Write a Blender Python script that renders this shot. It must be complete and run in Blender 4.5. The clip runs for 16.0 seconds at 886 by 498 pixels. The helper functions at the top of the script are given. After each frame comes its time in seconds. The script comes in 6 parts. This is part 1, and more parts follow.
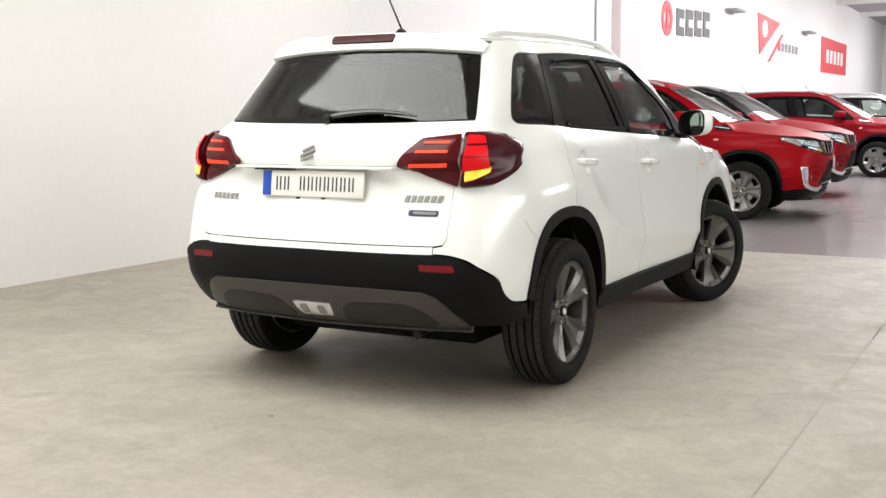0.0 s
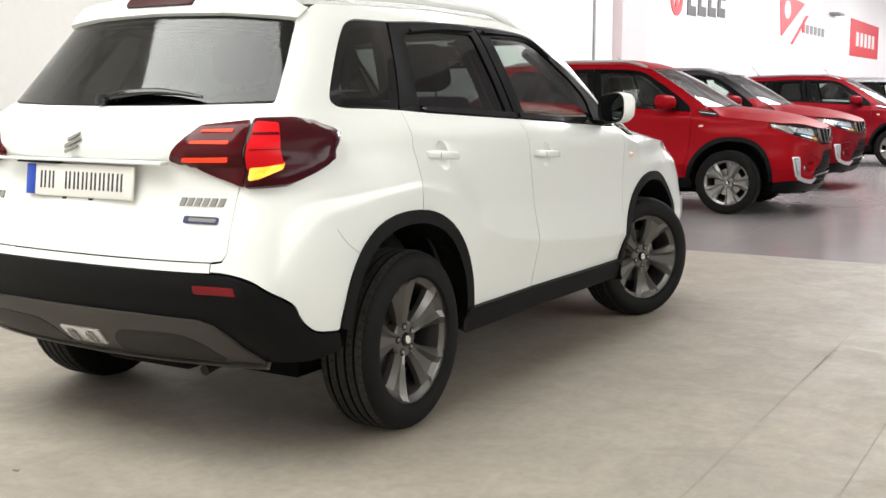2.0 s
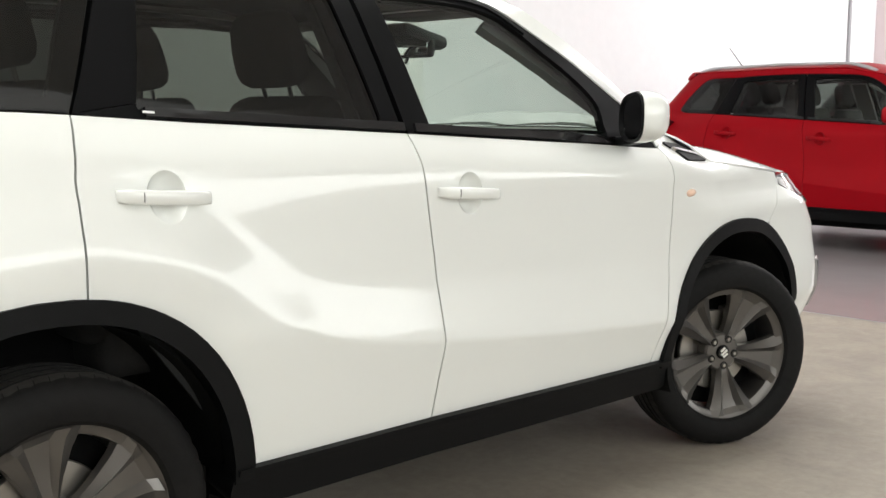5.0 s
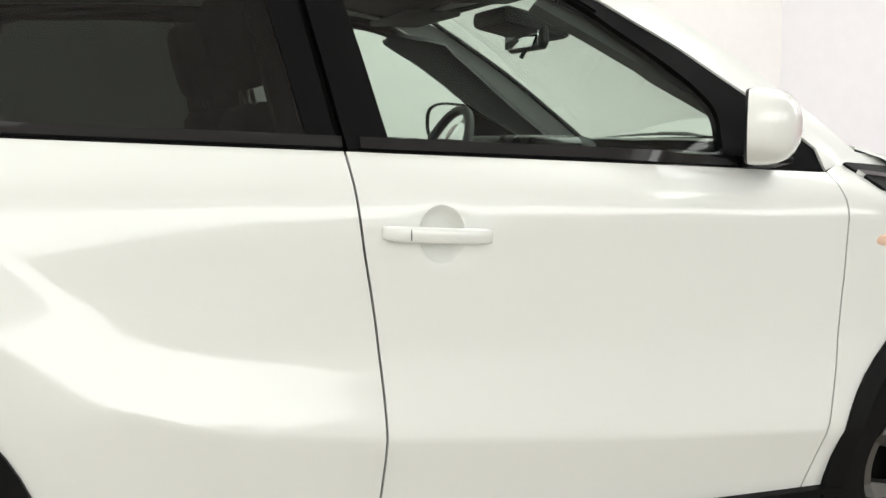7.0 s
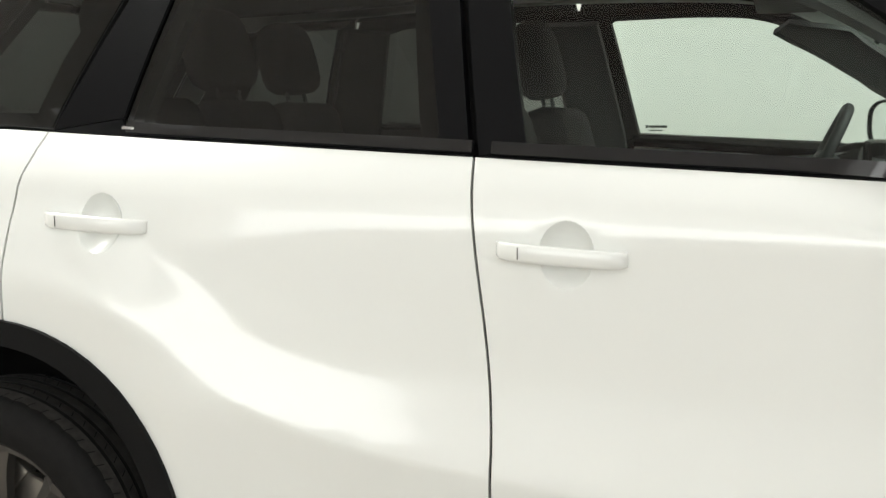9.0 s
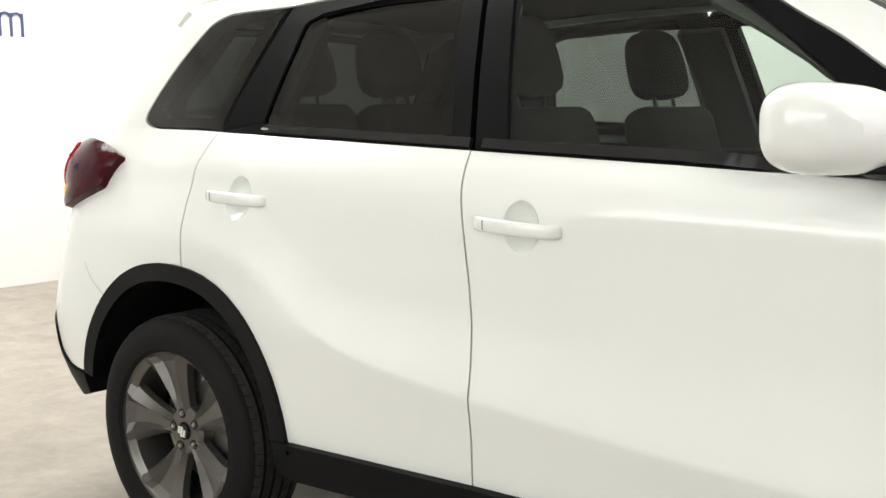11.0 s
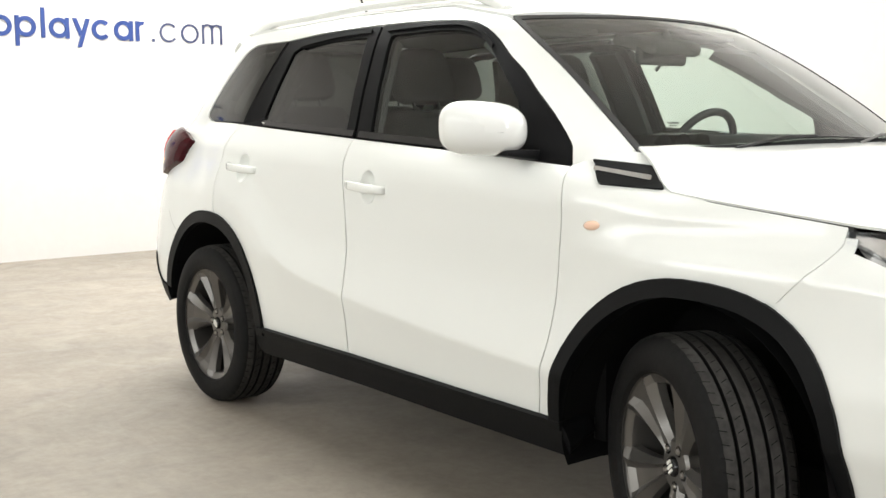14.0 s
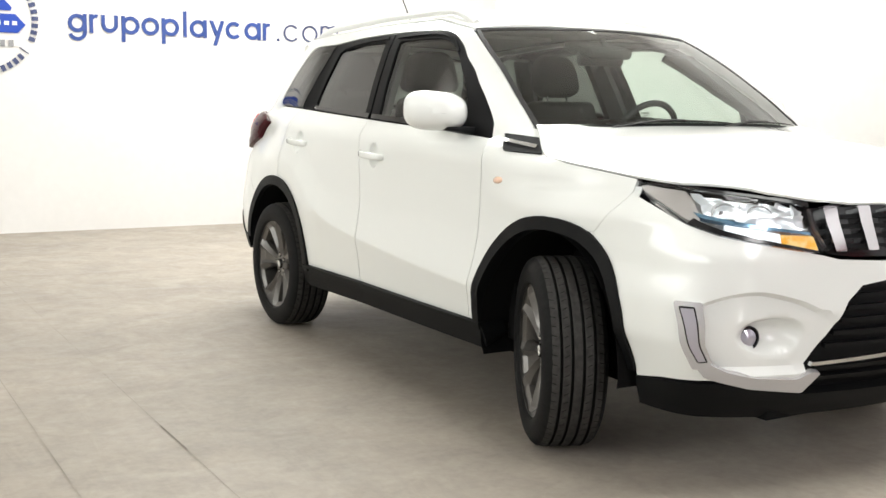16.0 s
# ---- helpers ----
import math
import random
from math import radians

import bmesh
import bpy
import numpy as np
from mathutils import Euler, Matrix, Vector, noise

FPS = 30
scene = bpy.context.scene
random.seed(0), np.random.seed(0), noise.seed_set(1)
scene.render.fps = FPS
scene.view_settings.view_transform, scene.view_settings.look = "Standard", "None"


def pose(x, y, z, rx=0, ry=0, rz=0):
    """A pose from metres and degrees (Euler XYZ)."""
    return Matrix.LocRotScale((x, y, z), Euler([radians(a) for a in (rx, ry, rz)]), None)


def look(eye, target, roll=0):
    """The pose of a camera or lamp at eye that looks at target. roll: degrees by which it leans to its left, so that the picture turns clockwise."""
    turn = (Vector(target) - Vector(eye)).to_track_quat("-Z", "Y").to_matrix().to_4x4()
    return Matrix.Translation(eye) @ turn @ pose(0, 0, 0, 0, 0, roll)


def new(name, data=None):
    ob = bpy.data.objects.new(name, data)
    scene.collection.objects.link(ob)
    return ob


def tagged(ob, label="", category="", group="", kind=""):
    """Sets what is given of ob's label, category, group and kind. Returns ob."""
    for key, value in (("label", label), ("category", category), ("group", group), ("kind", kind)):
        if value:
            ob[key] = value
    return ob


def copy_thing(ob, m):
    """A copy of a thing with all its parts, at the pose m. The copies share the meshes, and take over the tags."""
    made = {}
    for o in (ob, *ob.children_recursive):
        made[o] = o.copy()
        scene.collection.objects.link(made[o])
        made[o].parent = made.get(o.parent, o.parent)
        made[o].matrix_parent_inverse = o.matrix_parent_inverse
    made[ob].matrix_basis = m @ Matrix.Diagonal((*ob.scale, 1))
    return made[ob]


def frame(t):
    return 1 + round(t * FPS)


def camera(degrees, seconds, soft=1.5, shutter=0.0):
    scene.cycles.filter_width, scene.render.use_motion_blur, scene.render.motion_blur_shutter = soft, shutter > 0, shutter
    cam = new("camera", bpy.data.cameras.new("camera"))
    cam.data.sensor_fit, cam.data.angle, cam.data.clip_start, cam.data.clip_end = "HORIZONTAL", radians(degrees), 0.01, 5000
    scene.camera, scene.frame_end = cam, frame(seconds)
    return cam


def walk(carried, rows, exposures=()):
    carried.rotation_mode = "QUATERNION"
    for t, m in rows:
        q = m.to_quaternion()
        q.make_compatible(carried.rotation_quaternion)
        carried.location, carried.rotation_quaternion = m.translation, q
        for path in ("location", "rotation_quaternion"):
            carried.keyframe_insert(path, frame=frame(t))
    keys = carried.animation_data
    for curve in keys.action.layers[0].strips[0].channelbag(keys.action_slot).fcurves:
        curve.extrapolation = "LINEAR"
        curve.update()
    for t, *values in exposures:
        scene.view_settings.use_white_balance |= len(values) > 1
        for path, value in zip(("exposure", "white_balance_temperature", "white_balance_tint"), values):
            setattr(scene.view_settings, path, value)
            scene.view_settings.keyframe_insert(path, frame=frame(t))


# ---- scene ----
from mathutils import geometry

# ---- camera ----
cam = camera(44.2, 16.0)
PATH = [
    (0, (2.722, -5.82, 1.231), (1.765, -4.081, 0.986), -0.4),
    (0.5, (2.857, -5.631, 1.244), (1.879, -3.906, 0.984), -0.3),
    (1, (2.932, -5.317, 1.229), (1.94, -3.6, 0.963), -0.4),
    (1.5, (2.967, -4.979, 1.225), (1.97, -3.266, 0.954), -0.3),
    (2, (2.972, -4.59, 1.225), (1.961, -2.887, 0.949), -0.0),
    (2.5, (2.974, -4.193, 1.235), (1.938, -2.505, 0.953), 0.1),
    (3, (2.984, -3.78, 1.223), (1.903, -2.12, 0.946), -0.0),
    (5.5, (2.841, -1.777, 1.181), (1.303, -0.522, 0.934), 0.3),
    (6, (2.811, -1.414, 1.186), (1.159, -0.314, 0.938), 0.4),
    (6.5, (2.814, -1.084, 1.188), (1.043, -0.186, 0.945), 0.3),
    (7, (2.793, -0.764, 1.188), (0.918, -0.108, 0.952), -0.2),
    (7.5, (2.783, -0.469, 1.193), (0.835, -0.077, 0.959), -0.2),
    (8, (2.772, -0.207, 1.201), (0.789, -0.103, 0.967), -0.3),
    (8.5, (2.692, 0.027, 1.201), (0.718, -0.196, 0.964), -0.4),
    (9, (2.601, 0.259, 1.188), (0.705, -0.337, 0.958), -0.4),
    (9.5, (2.59, 0.485, 1.182), (0.805, -0.388, 0.953), -1.1),
    (12, (2.824, 1.73, 1.201), (1.361, 0.386, 0.968), -0.1),
    (12.5, (2.839, 2.007, 1.195), (1.434, 0.603, 0.963), -0.0),
    (13, (2.884, 2.309, 1.21), (1.525, 0.861, 0.97), -0.2),
    (13.5, (2.916, 2.624, 1.198), (1.616, 1.123, 0.964), -0.2),
    (14, (2.905, 2.949, 1.206), (1.678, 1.389, 0.964), -0.3),
    (14.5, (2.922, 3.28, 1.214), (1.752, 1.677, 0.963), -0.3),
    (15, (2.919, 3.625, 1.188), (1.818, 1.973, 0.942), 0.1),
    (15.5, (2.981, 3.981, 1.164), (1.932, 2.295, 0.922), 0.4),
    (16, (3.016, 4.329, 1.163), (2.025, 2.609, 0.915), 0.6),
]
walk(cam, [(t, look(eye, target, roll)) for t, eye, target, roll in PATH], exposures=((0.0, 0.0), (3.2, 0.04), (7.0, 0.10), (12.0, 0.17), (16.0, 0.19)))

# ---- world and lights ----
world = bpy.data.worlds.new("world")
scene.world = world
world.use_nodes = True
world.node_tree.nodes["Background"].inputs[0].default_value = (0.9, 0.95, 1.0, 1)
world.node_tree.nodes["Background"].inputs[1].default_value = 0.05


def area_lamp(name, x, y, z, sx, sy, power, colour=(1.0, 0.965, 0.92)):
    lamp = bpy.data.lights.new(name, "AREA")
    lamp.shape, lamp.size, lamp.size_y, lamp.energy, lamp.color = "RECTANGLE", sx, sy, power, colour
    ob = new(name, lamp)
    ob.matrix_world = pose(x, y, z)
    return ob


CEIL, HALL = 4.2, 5.4
LAMP = (0.985, 1.0, 0.968)
# unseen overhead area lamps, added in place of the booth's ceiling lights
area_lamp("softbox", -0.7, -3.7, CEIL - 0.04, 4.0, 3.4, 295, LAMP)
area_lamp("softbox", 7.0, -0.5, CEIL - 0.04, 4.0, 9.0, 100, LAMP)
area_lamp("softbox", -0.6, 2.7, CEIL - 0.04, 3.4, 2.2, 140, LAMP)
# unseen lamp added at the east wall to brighten the car's right flank
side_fill = area_lamp("window_daylight", 10.9, 3.8, 3.0, 20.4, 2.1, 540, (0.97, 1.0, 0.98))
side_fill.matrix_world = look((10.9, 3.8, 3.0), (0.0, 3.8, 3.0))
# unseen lamps added: tilted ones whiten the sign wall, upward ones the ceiling
for ly in (11.2, 18.5, 26.5, 34.8, 43.6):
    area_lamp("ceiling_panel_light", 0.6, ly, HALL - 0.6, 1.5, 6.6, 390, (1.0, 0.985, 0.985)).rotation_euler = (0, radians(24), 0)
    area_lamp("ceiling_panel_light", 0.6, ly, HALL - 0.50, 3.4, 6.6, 170, (1.0, 0.985, 0.985)).rotation_euler = (math.pi, 0, 0)


# ---- materials ----
def material(name, colour=(0.5, 0.5, 0.5), rough=0.5, metal=0.0, grain=0.0, scale=40.0, bump=0.0, coat=0.0, second=None, spread=0.5, second_scale=3.0, emit=0.0, spec=0.5):
    """Principled surface; grain varies the value finely, second is a broad second tone, bump is fine relief."""
    m = bpy.data.materials.new(name)
    m.use_nodes = True
    t = m.node_tree
    b = t.nodes["Principled BSDF"]
    b.inputs["Base Color"].default_value = (*colour, 1)
    b.inputs["Roughness"].default_value = rough
    b.inputs["Metallic"].default_value = metal
    b.inputs["Coat Weight"].default_value = coat
    b.inputs["Coat Roughness"].default_value = 0.07
    b.inputs["Specular IOR Level"].default_value = spec
    if emit:
        b.inputs["Emission Color"].default_value = (*colour, 1)
        b.inputs["Emission Strength"].default_value = emit
    if grain or bump or second:
        co = t.nodes.new("ShaderNodeTexCoord")
        fine = t.nodes.new("ShaderNodeTexNoise")
        fine.inputs["Scale"].default_value = scale
        fine.inputs["Detail"].default_value = 6
        t.links.new(co.outputs["Object"], fine.inputs["Vector"])
        colour_out = None
        if second:
            broad = t.nodes.new("ShaderNodeTexNoise")
            broad.inputs["Scale"].default_value = second_scale
            broad.inputs["Detail"].default_value = 5
            broad.inputs["Distortion"].default_value = 0.6
            t.links.new(co.outputs["Object"], broad.inputs["Vector"])
            ramp = t.nodes.new("ShaderNodeValToRGB")
            ramp.color_ramp.elements[0].position = 0.5 - spread / 2
            ramp.color_ramp.elements[1].position = 0.5 + spread / 2
            ramp.color_ramp.elements[0].color = (*colour, 1)
            ramp.color_ramp.elements[1].color = (*second, 1)
            t.links.new(broad.outputs["Fac"], ramp.inputs["Fac"])
            colour_out = ramp.outputs["Color"]
        if grain:
            mul = t.nodes.new("ShaderNodeMapRange")
            mul.inputs["From Min"].default_value, mul.inputs["From Max"].default_value = 0.3, 0.7
            mul.inputs["To Min"].default_value, mul.inputs["To Max"].default_value = 1 - grain, 1 + grain
            t.links.new(fine.outputs["Fac"], mul.inputs["Value"])
            mix = t.nodes.new("ShaderNodeMix")
            mix.data_type, mix.blend_type = "RGBA", "MULTIPLY"
            mix.inputs["Factor"].default_value = 1.0
            mix.inputs["A"].default_value = (*colour, 1)
            if colour_out:
                t.links.new(colour_out, mix.inputs["A"])
            t.links.new(mul.outputs["Result"], mix.inputs["B"])
            colour_out = mix.outputs["Result"]
        if colour_out:
            t.links.new(colour_out, b.inputs["Base Color"])
        if bump:
            bm_node = t.nodes.new("ShaderNodeBump")
            bm_node.inputs["Strength"].default_value = bump
            bm_node.inputs["Distance"].default_value = 0.004
            t.links.new(fine.outputs["Fac"], bm_node.inputs["Height"])
            t.links.new(bm_node.outputs["Normal"], b.inputs["Normal"])
    return m


def glass(name, tint, gloss=1.0, blur=0.02):
    """A thin pane: tinted see-through with a Fresnel gloss."""
    m = bpy.data.materials.new(name)
    m.use_nodes = True
    t = m.node_tree
    t.nodes.remove(t.nodes["Principled BSDF"])
    clear = t.nodes.new("ShaderNodeBsdfTransparent")
    clear.inputs["Color"].default_value = (*tint, 1)
    shine = t.nodes.new("ShaderNodeBsdfGlossy")
    shine.inputs["Roughness"].default_value = blur
    shine.inputs["Color"].default_value = (gloss, gloss, gloss, 1)
    facing = t.nodes.new("ShaderNodeLayerWeight")
    facing.inputs["Blend"].default_value = 0.5
    power = t.nodes.new("ShaderNodeMath")
    power.operation = "POWER"
    power.inputs[1].default_value = 4.0
    share = t.nodes.new("ShaderNodeMapRange")
    share.inputs["To Min"].default_value, share.inputs["To Max"].default_value = 0.034, 0.9
    mix = t.nodes.new("ShaderNodeMixShader")
    t.links.new(facing.outputs["Facing"], power.inputs[0])
    t.links.new(power.outputs["Value"], share.inputs["Value"])
    t.links.new(share.outputs["Result"], mix.inputs["Fac"])
    t.links.new(clear.outputs["BSDF"], mix.inputs[1])
    t.links.new(shine.outputs["BSDF"], mix.inputs[2])
    t.links.new(mix.outputs["Shader"], t.nodes["Material Output"].inputs["Surface"])
    return m


M_WHITE = material("white_paint", (0.80, 0.815, 0.785), 0.35, coat=1.0)
M_WHITE.node_tree.nodes["Principled BSDF"].inputs["Coat Roughness"].default_value = 0.072
M_RED = material("red_paint", (0.30, 0.003, 0.008), 0.38, 0.1, coat=0.06, spec=0.06)
M_DKRED = material("dark_red_paint", (0.20, 0.005, 0.011), 0.38, 0.1, coat=0.06, spec=0.06)
M_SILVER = material("silver_paint", (0.55, 0.56, 0.58), 0.3, 0.6, coat=1.0)
M_BLACKROOF = material("black_paint", (0.012, 0.012, 0.014), 0.12, coat=1.0)
M_CLAD = material("black_plastic", (0.0038, 0.0041, 0.0045), 0.52, grain=0.15, scale=300, bump=0.1, spec=0.14)
M_PILLAR = material("satin_black_film", (0.0035, 0.0035, 0.004), 0.55, grain=0.1, scale=200, spec=0.08)
M_GLOSSBLACK = material("gloss_black", (0.008, 0.008, 0.009), 0.12)
M_SEALGAP = material("seal_and_gap_black", (0.012, 0.012, 0.012), 0.5)
M_CORE = material("inner_metal", (0.004, 0.004, 0.004), 0.85, spec=0.15)
M_SKID = material("grey_plastic", (0.056, 0.051, 0.046), 0.42, 0.25, grain=0.08, scale=300)
M_TREAD = material("tread_rubber", (0.040, 0.038, 0.035), 0.75, grain=0.3, scale=50, bump=0.2, second=(0.026, 0.025, 0.023), second_scale=9, spec=0.2)
# the skid plate's grey darkened, to put its recess's shade into the colour
M_SKIDSHADE = material("shaded_grey_plastic", (0.020, 0.0185, 0.017), 0.5, grain=0.1, scale=300, spec=0.3)
M_LAMPBLUE = material("blue_tinted_lens", (0.16, 0.30, 0.42), 0.12, 0.6)
M_LAMPSIDE = material("grey_lamp_bowl", (0.52, 0.49, 0.46), 0.25, 0.3)
M_STRIPWHITE = material("lit_white_light_guide", (0.86, 0.88, 0.90), 0.25, emit=0.5)
M_FACET = material("faceted_reflector", (0.88, 0.93, 0.94), 0.30, 0.55)
M_TYRE = material("tyre_rubber", (0.0058, 0.0056, 0.0055), 0.68, grain=0.25, scale=60, bump=0.15, spec=0.16)
M_RIM = material("grey_alloy", (0.135, 0.128, 0.120), 0.29, 0.7)
M_RIMSILVER = material("silver_alloy", (0.27, 0.262, 0.255), 0.3, 0.8)
M_CHROME = material("chrome", (0.62, 0.62, 0.62), 0.1, 1.0)
M_STEEL = material("brake_steel", (0.35, 0.33, 0.3), 0.4, 0.9)
M_EXHAUST = material("dark_steel", (0.03, 0.028, 0.026), 0.45, 0.8)
M_BRAKE = material("high_lamp_lens", (0.038, 0.003, 0.005), 0.3, spec=0.2)
M_LAMPRED = material("red_lens", (0.075, 0.003, 0.006), 0.14, spec=0.2)
M_LAMPDARK = material("dark_red_lens", (0.045, 0.003, 0.006), 0.12, spec=0.15)
M_LAMPLIT = material("lit_red_lamp", (0.92, 0.055, 0.02), 0.35, emit=0.62, spec=0.2)
M_LAMPHOT = material("glowing_red_chamber", (0.60, 0.005, 0.010), 0.3, emit=0.20, spec=0.2)
M_AMBERLIT = material("lit_amber_lamp", (1.0, 0.36, 0.01), 0.3, emit=0.85, second=(1.0, 0.72, 0.12), second_scale=34, spread=0.25)
M_AMBER = material("amber_lens", (0.98, 0.46, 0.05), 0.2, second=(0.95, 0.70, 0.30), second_scale=30, spread=0.2, emit=0.18)
M_PALEAMBER = material("pale_amber_lens", (0.87, 0.60, 0.45), 0.15, coat=0.5)
M_LAMPDRL = material("running_lamp_lens", (0.50, 0.48, 0.55), 0.14, 0.5)
M_SILVERTRIM = material("silver_plastic_trim", (0.58, 0.57, 0.58), 0.22, 0.45, coat=0.8)
M_REFLECT = material("red_reflector", (0.17, 0.006, 0.010), 0.25, spec=0.3)
M_CLEARLAMP = material("lamp_bowl", (0.78, 0.78, 0.77), 0.16, 0.6)
M_LAMPGREY = material("lamp_grey", (0.32, 0.32, 0.33), 0.25, 0.7)
M_PLATE = material("plate_white", (0.78, 0.77, 0.72), 0.35)
M_BLUE = material("plate_blue", (0.01, 0.06, 0.42), 0.35)
M_INK = material("plate_ink", (0.05, 0.05, 0.055), 0.5)
M_BADGE = material("badge_metal", (0.27, 0.26, 0.25), 0.3, 0.6)
M_BADGEBLUE = material("badge_blue", (0.045, 0.055, 0.12), 0.3, 0.3)
M_SEAT = material("seat_cloth", (0.016, 0.0155, 0.015), 0.9, grain=0.2, scale=120)
M_DASH = material("dash_plastic", (0.018, 0.02, 0.021), 0.6, grain=0.1, scale=80)
M_LINER = material("headliner_cloth", (0.11, 0.11, 0.105), 0.95, grain=0.1, scale=300)
M_TRIM = material("pillar_trim", (0.09, 0.092, 0.09), 0.7)
M_CLEARGLASS = glass("green_glass", (0.76, 0.84, 0.79))
M_PRIVACY = glass("privacy_glass", (0.125, 0.138, 0.130), blur=0.05)
M_SCREEN = glass("windscreen_glass", (0.72, 0.79, 0.74))
M_LENS = glass("clear_lens", (0.93, 0.94, 0.95))
M_MIRROR = material("mirror_glass", (0.75, 0.76, 0.77), 0.02, 1.0)
M_WALL = material("white_wall_paint", (0.765, 0.75, 0.735), 0.6, grain=0.015, scale=14, bump=0.05, second=(0.735, 0.715, 0.695), second_scale=0.6)
M_FARWALL = material("showroom_wall_paint", (0.85, 0.84, 0.85), 0.6, grain=0.015, scale=10)
M_CEIL = material("ceiling_paint", (0.84, 0.84, 0.83), 0.8, grain=0.03, scale=5)
# ceiling white toned down to grey, so that its reflections look dimmer
M_CEILHALL = material("dimmed_ceiling_paint", (0.40, 0.385, 0.39), 0.85, grain=0.03, scale=5)
M_TEXT = material("blue_letter", (0.028, 0.065, 0.26), 0.45)
M_TEXTTHIN = material("slate_letter", (0.055, 0.07, 0.16), 0.5)
M_SIGNRED = material("red_sign", (0.72, 0.04, 0.06), 0.45)
M_SIGNWHITE = material("white_sign", (0.85, 0.84, 0.84), 0.45)
M_SIGNGREY = material("dark_sign", (0.06, 0.055, 0.065), 0.45)
M_PINK = material("pillar_paint", (0.72, 0.62, 0.63), 0.6)
M_STEELGREY = material("grey_frame", (0.3, 0.3, 0.31), 0.5)


def concrete():
    """Power-floated concrete: broad warm and grey patches, fine speckle, streaky scuffs and a patchy sheen."""
    m = bpy.data.materials.new("concrete_floor")
    m.use_nodes = True
    t = m.node_tree
    b = t.nodes["Principled BSDF"]
    co = t.nodes.new("ShaderNodeTexCoord")

    def noise_node(scale, detail, distort, stretch=(1, 1, 1), turn=0.0):
        mp = t.nodes.new("ShaderNodeMapping")
        mp.inputs["Scale"].default_value = stretch
        mp.inputs["Rotation"].default_value = (0, 0, turn)
        n = t.nodes.new("ShaderNodeTexNoise")
        n.inputs["Scale"].default_value, n.inputs["Detail"].default_value, n.inputs["Distortion"].default_value = scale, detail, distort
        n.inputs["Roughness"].default_value = 0.62
        t.links.new(co.outputs["Object"], mp.inputs["Vector"])
        t.links.new(mp.outputs["Vector"], n.inputs["Vector"])
        return n.outputs["Fac"]

    def ramp(fac, *stops):
        r = t.nodes.new("ShaderNodeValToRGB")
        r.color_ramp.elements[0].position, r.color_ramp.elements[0].color = stops[0][0], (*stops[0][1], 1)
        r.color_ramp.elements[1].position, r.color_ramp.elements[1].color = stops[-1][0], (*stops[-1][1], 1)
        for pos, col in stops[1:-1]:
            r.color_ramp.elements.new(pos).color = (*col, 1)
        t.links.new(fac, r.inputs["Fac"])
        return r.outputs["Color"]

    def times(a, c, fac=1.0):
        mix = t.nodes.new("ShaderNodeMix")
        mix.data_type, mix.blend_type = "RGBA", "MULTIPLY"
        mix.inputs["Factor"].default_value = fac
        t.links.new(a, mix.inputs["A"])
        t.links.new(c, mix.inputs["B"])
        return mix.outputs["Result"]

    broad = ramp(noise_node(0.55, 4, 0.8), (0.33, (0.29, 0.258, 0.219)), (0.5, (0.33, 0.293, 0.247)), (0.68, (0.372, 0.328, 0.276)))
    blotch = ramp(noise_node(2.6, 8, 1.6), (0.34, (0.90, 0.90, 0.905)), (0.5, (0.99, 0.99, 0.985)), (0.68, (1.05, 1.045, 1.04)))
    speckle = ramp(noise_node(26, 6, 0.4), (0.36, (0.93, 0.93, 0.93)), (0.62, (1.04, 1.04, 1.04)))
    scuff = ramp(noise_node(5.0, 7, 2.6, (1, 0.22, 1), 0.5), (0.45, (1, 1, 1)), (0.60, (0.86, 0.855, 0.84)), (0.64, (1.06, 1.06, 1.05)))
    colour = times(times(times(broad, blotch), speckle), scuff, 0.28)
    t.links.new(colour, b.inputs["Base Color"])
    rough = t.nodes.new("ShaderNodeMapRange")
    rough.inputs["From Min"].default_value, rough.inputs["From Max"].default_value = 0.36, 0.64
    rough.inputs["To Min"].default_value, rough.inputs["To Max"].default_value = 0.44, 0.62
    t.links.new(noise_node(3.4, 8, 1.5), rough.inputs["Value"])
    t.links.new(rough.outputs["Result"], b.inputs["Roughness"])
    bump = t.nodes.new("ShaderNodeBump")
    bump.inputs["Strength"].default_value, bump.inputs["Distance"].default_value = 0.25, 0.004
    t.links.new(noise_node(18, 8, 0.8), bump.inputs["Height"])
    t.links.new(bump.outputs["Normal"], b.inputs["Normal"])
    b.inputs["Specular IOR Level"].default_value = 0.30
    return m


M_CONCRETE = concrete()
M_TILE = material("pale_floor_tile", (0.29, 0.264, 0.268), 0.2, grain=0.03, scale=3, second=(0.325, 0.298, 0.302), second_scale=0.5, spec=0.4)
M_JOINT = material("floor_joint", (0.285, 0.255, 0.215), 0.8, grain=0.3, scale=4)
M_SEAM = material("shaded_seam", (0.42, 0.42, 0.40), 0.6)
M_JOINTDARK = material("open_joint", (0.15, 0.13, 0.105), 0.8)


# ---- mesh helpers ----
def mesh_object(name, verts, faces, mat, parent=None, label="", smooth=True, sharp=38):
    me = bpy.data.meshes.new(name)
    me.from_pydata([tuple(v) for v in verts], [], faces)
    if smooth:
        me.polygons.foreach_set("use_smooth", [True] * len(me.polygons))
        me.set_sharp_from_angle(angle=radians(sharp))
    me.materials.append(mat)
    me.update()
    ob = new(name, me)
    if parent:
        ob.parent = parent
    if label:
        ob["label"] = label
    return ob


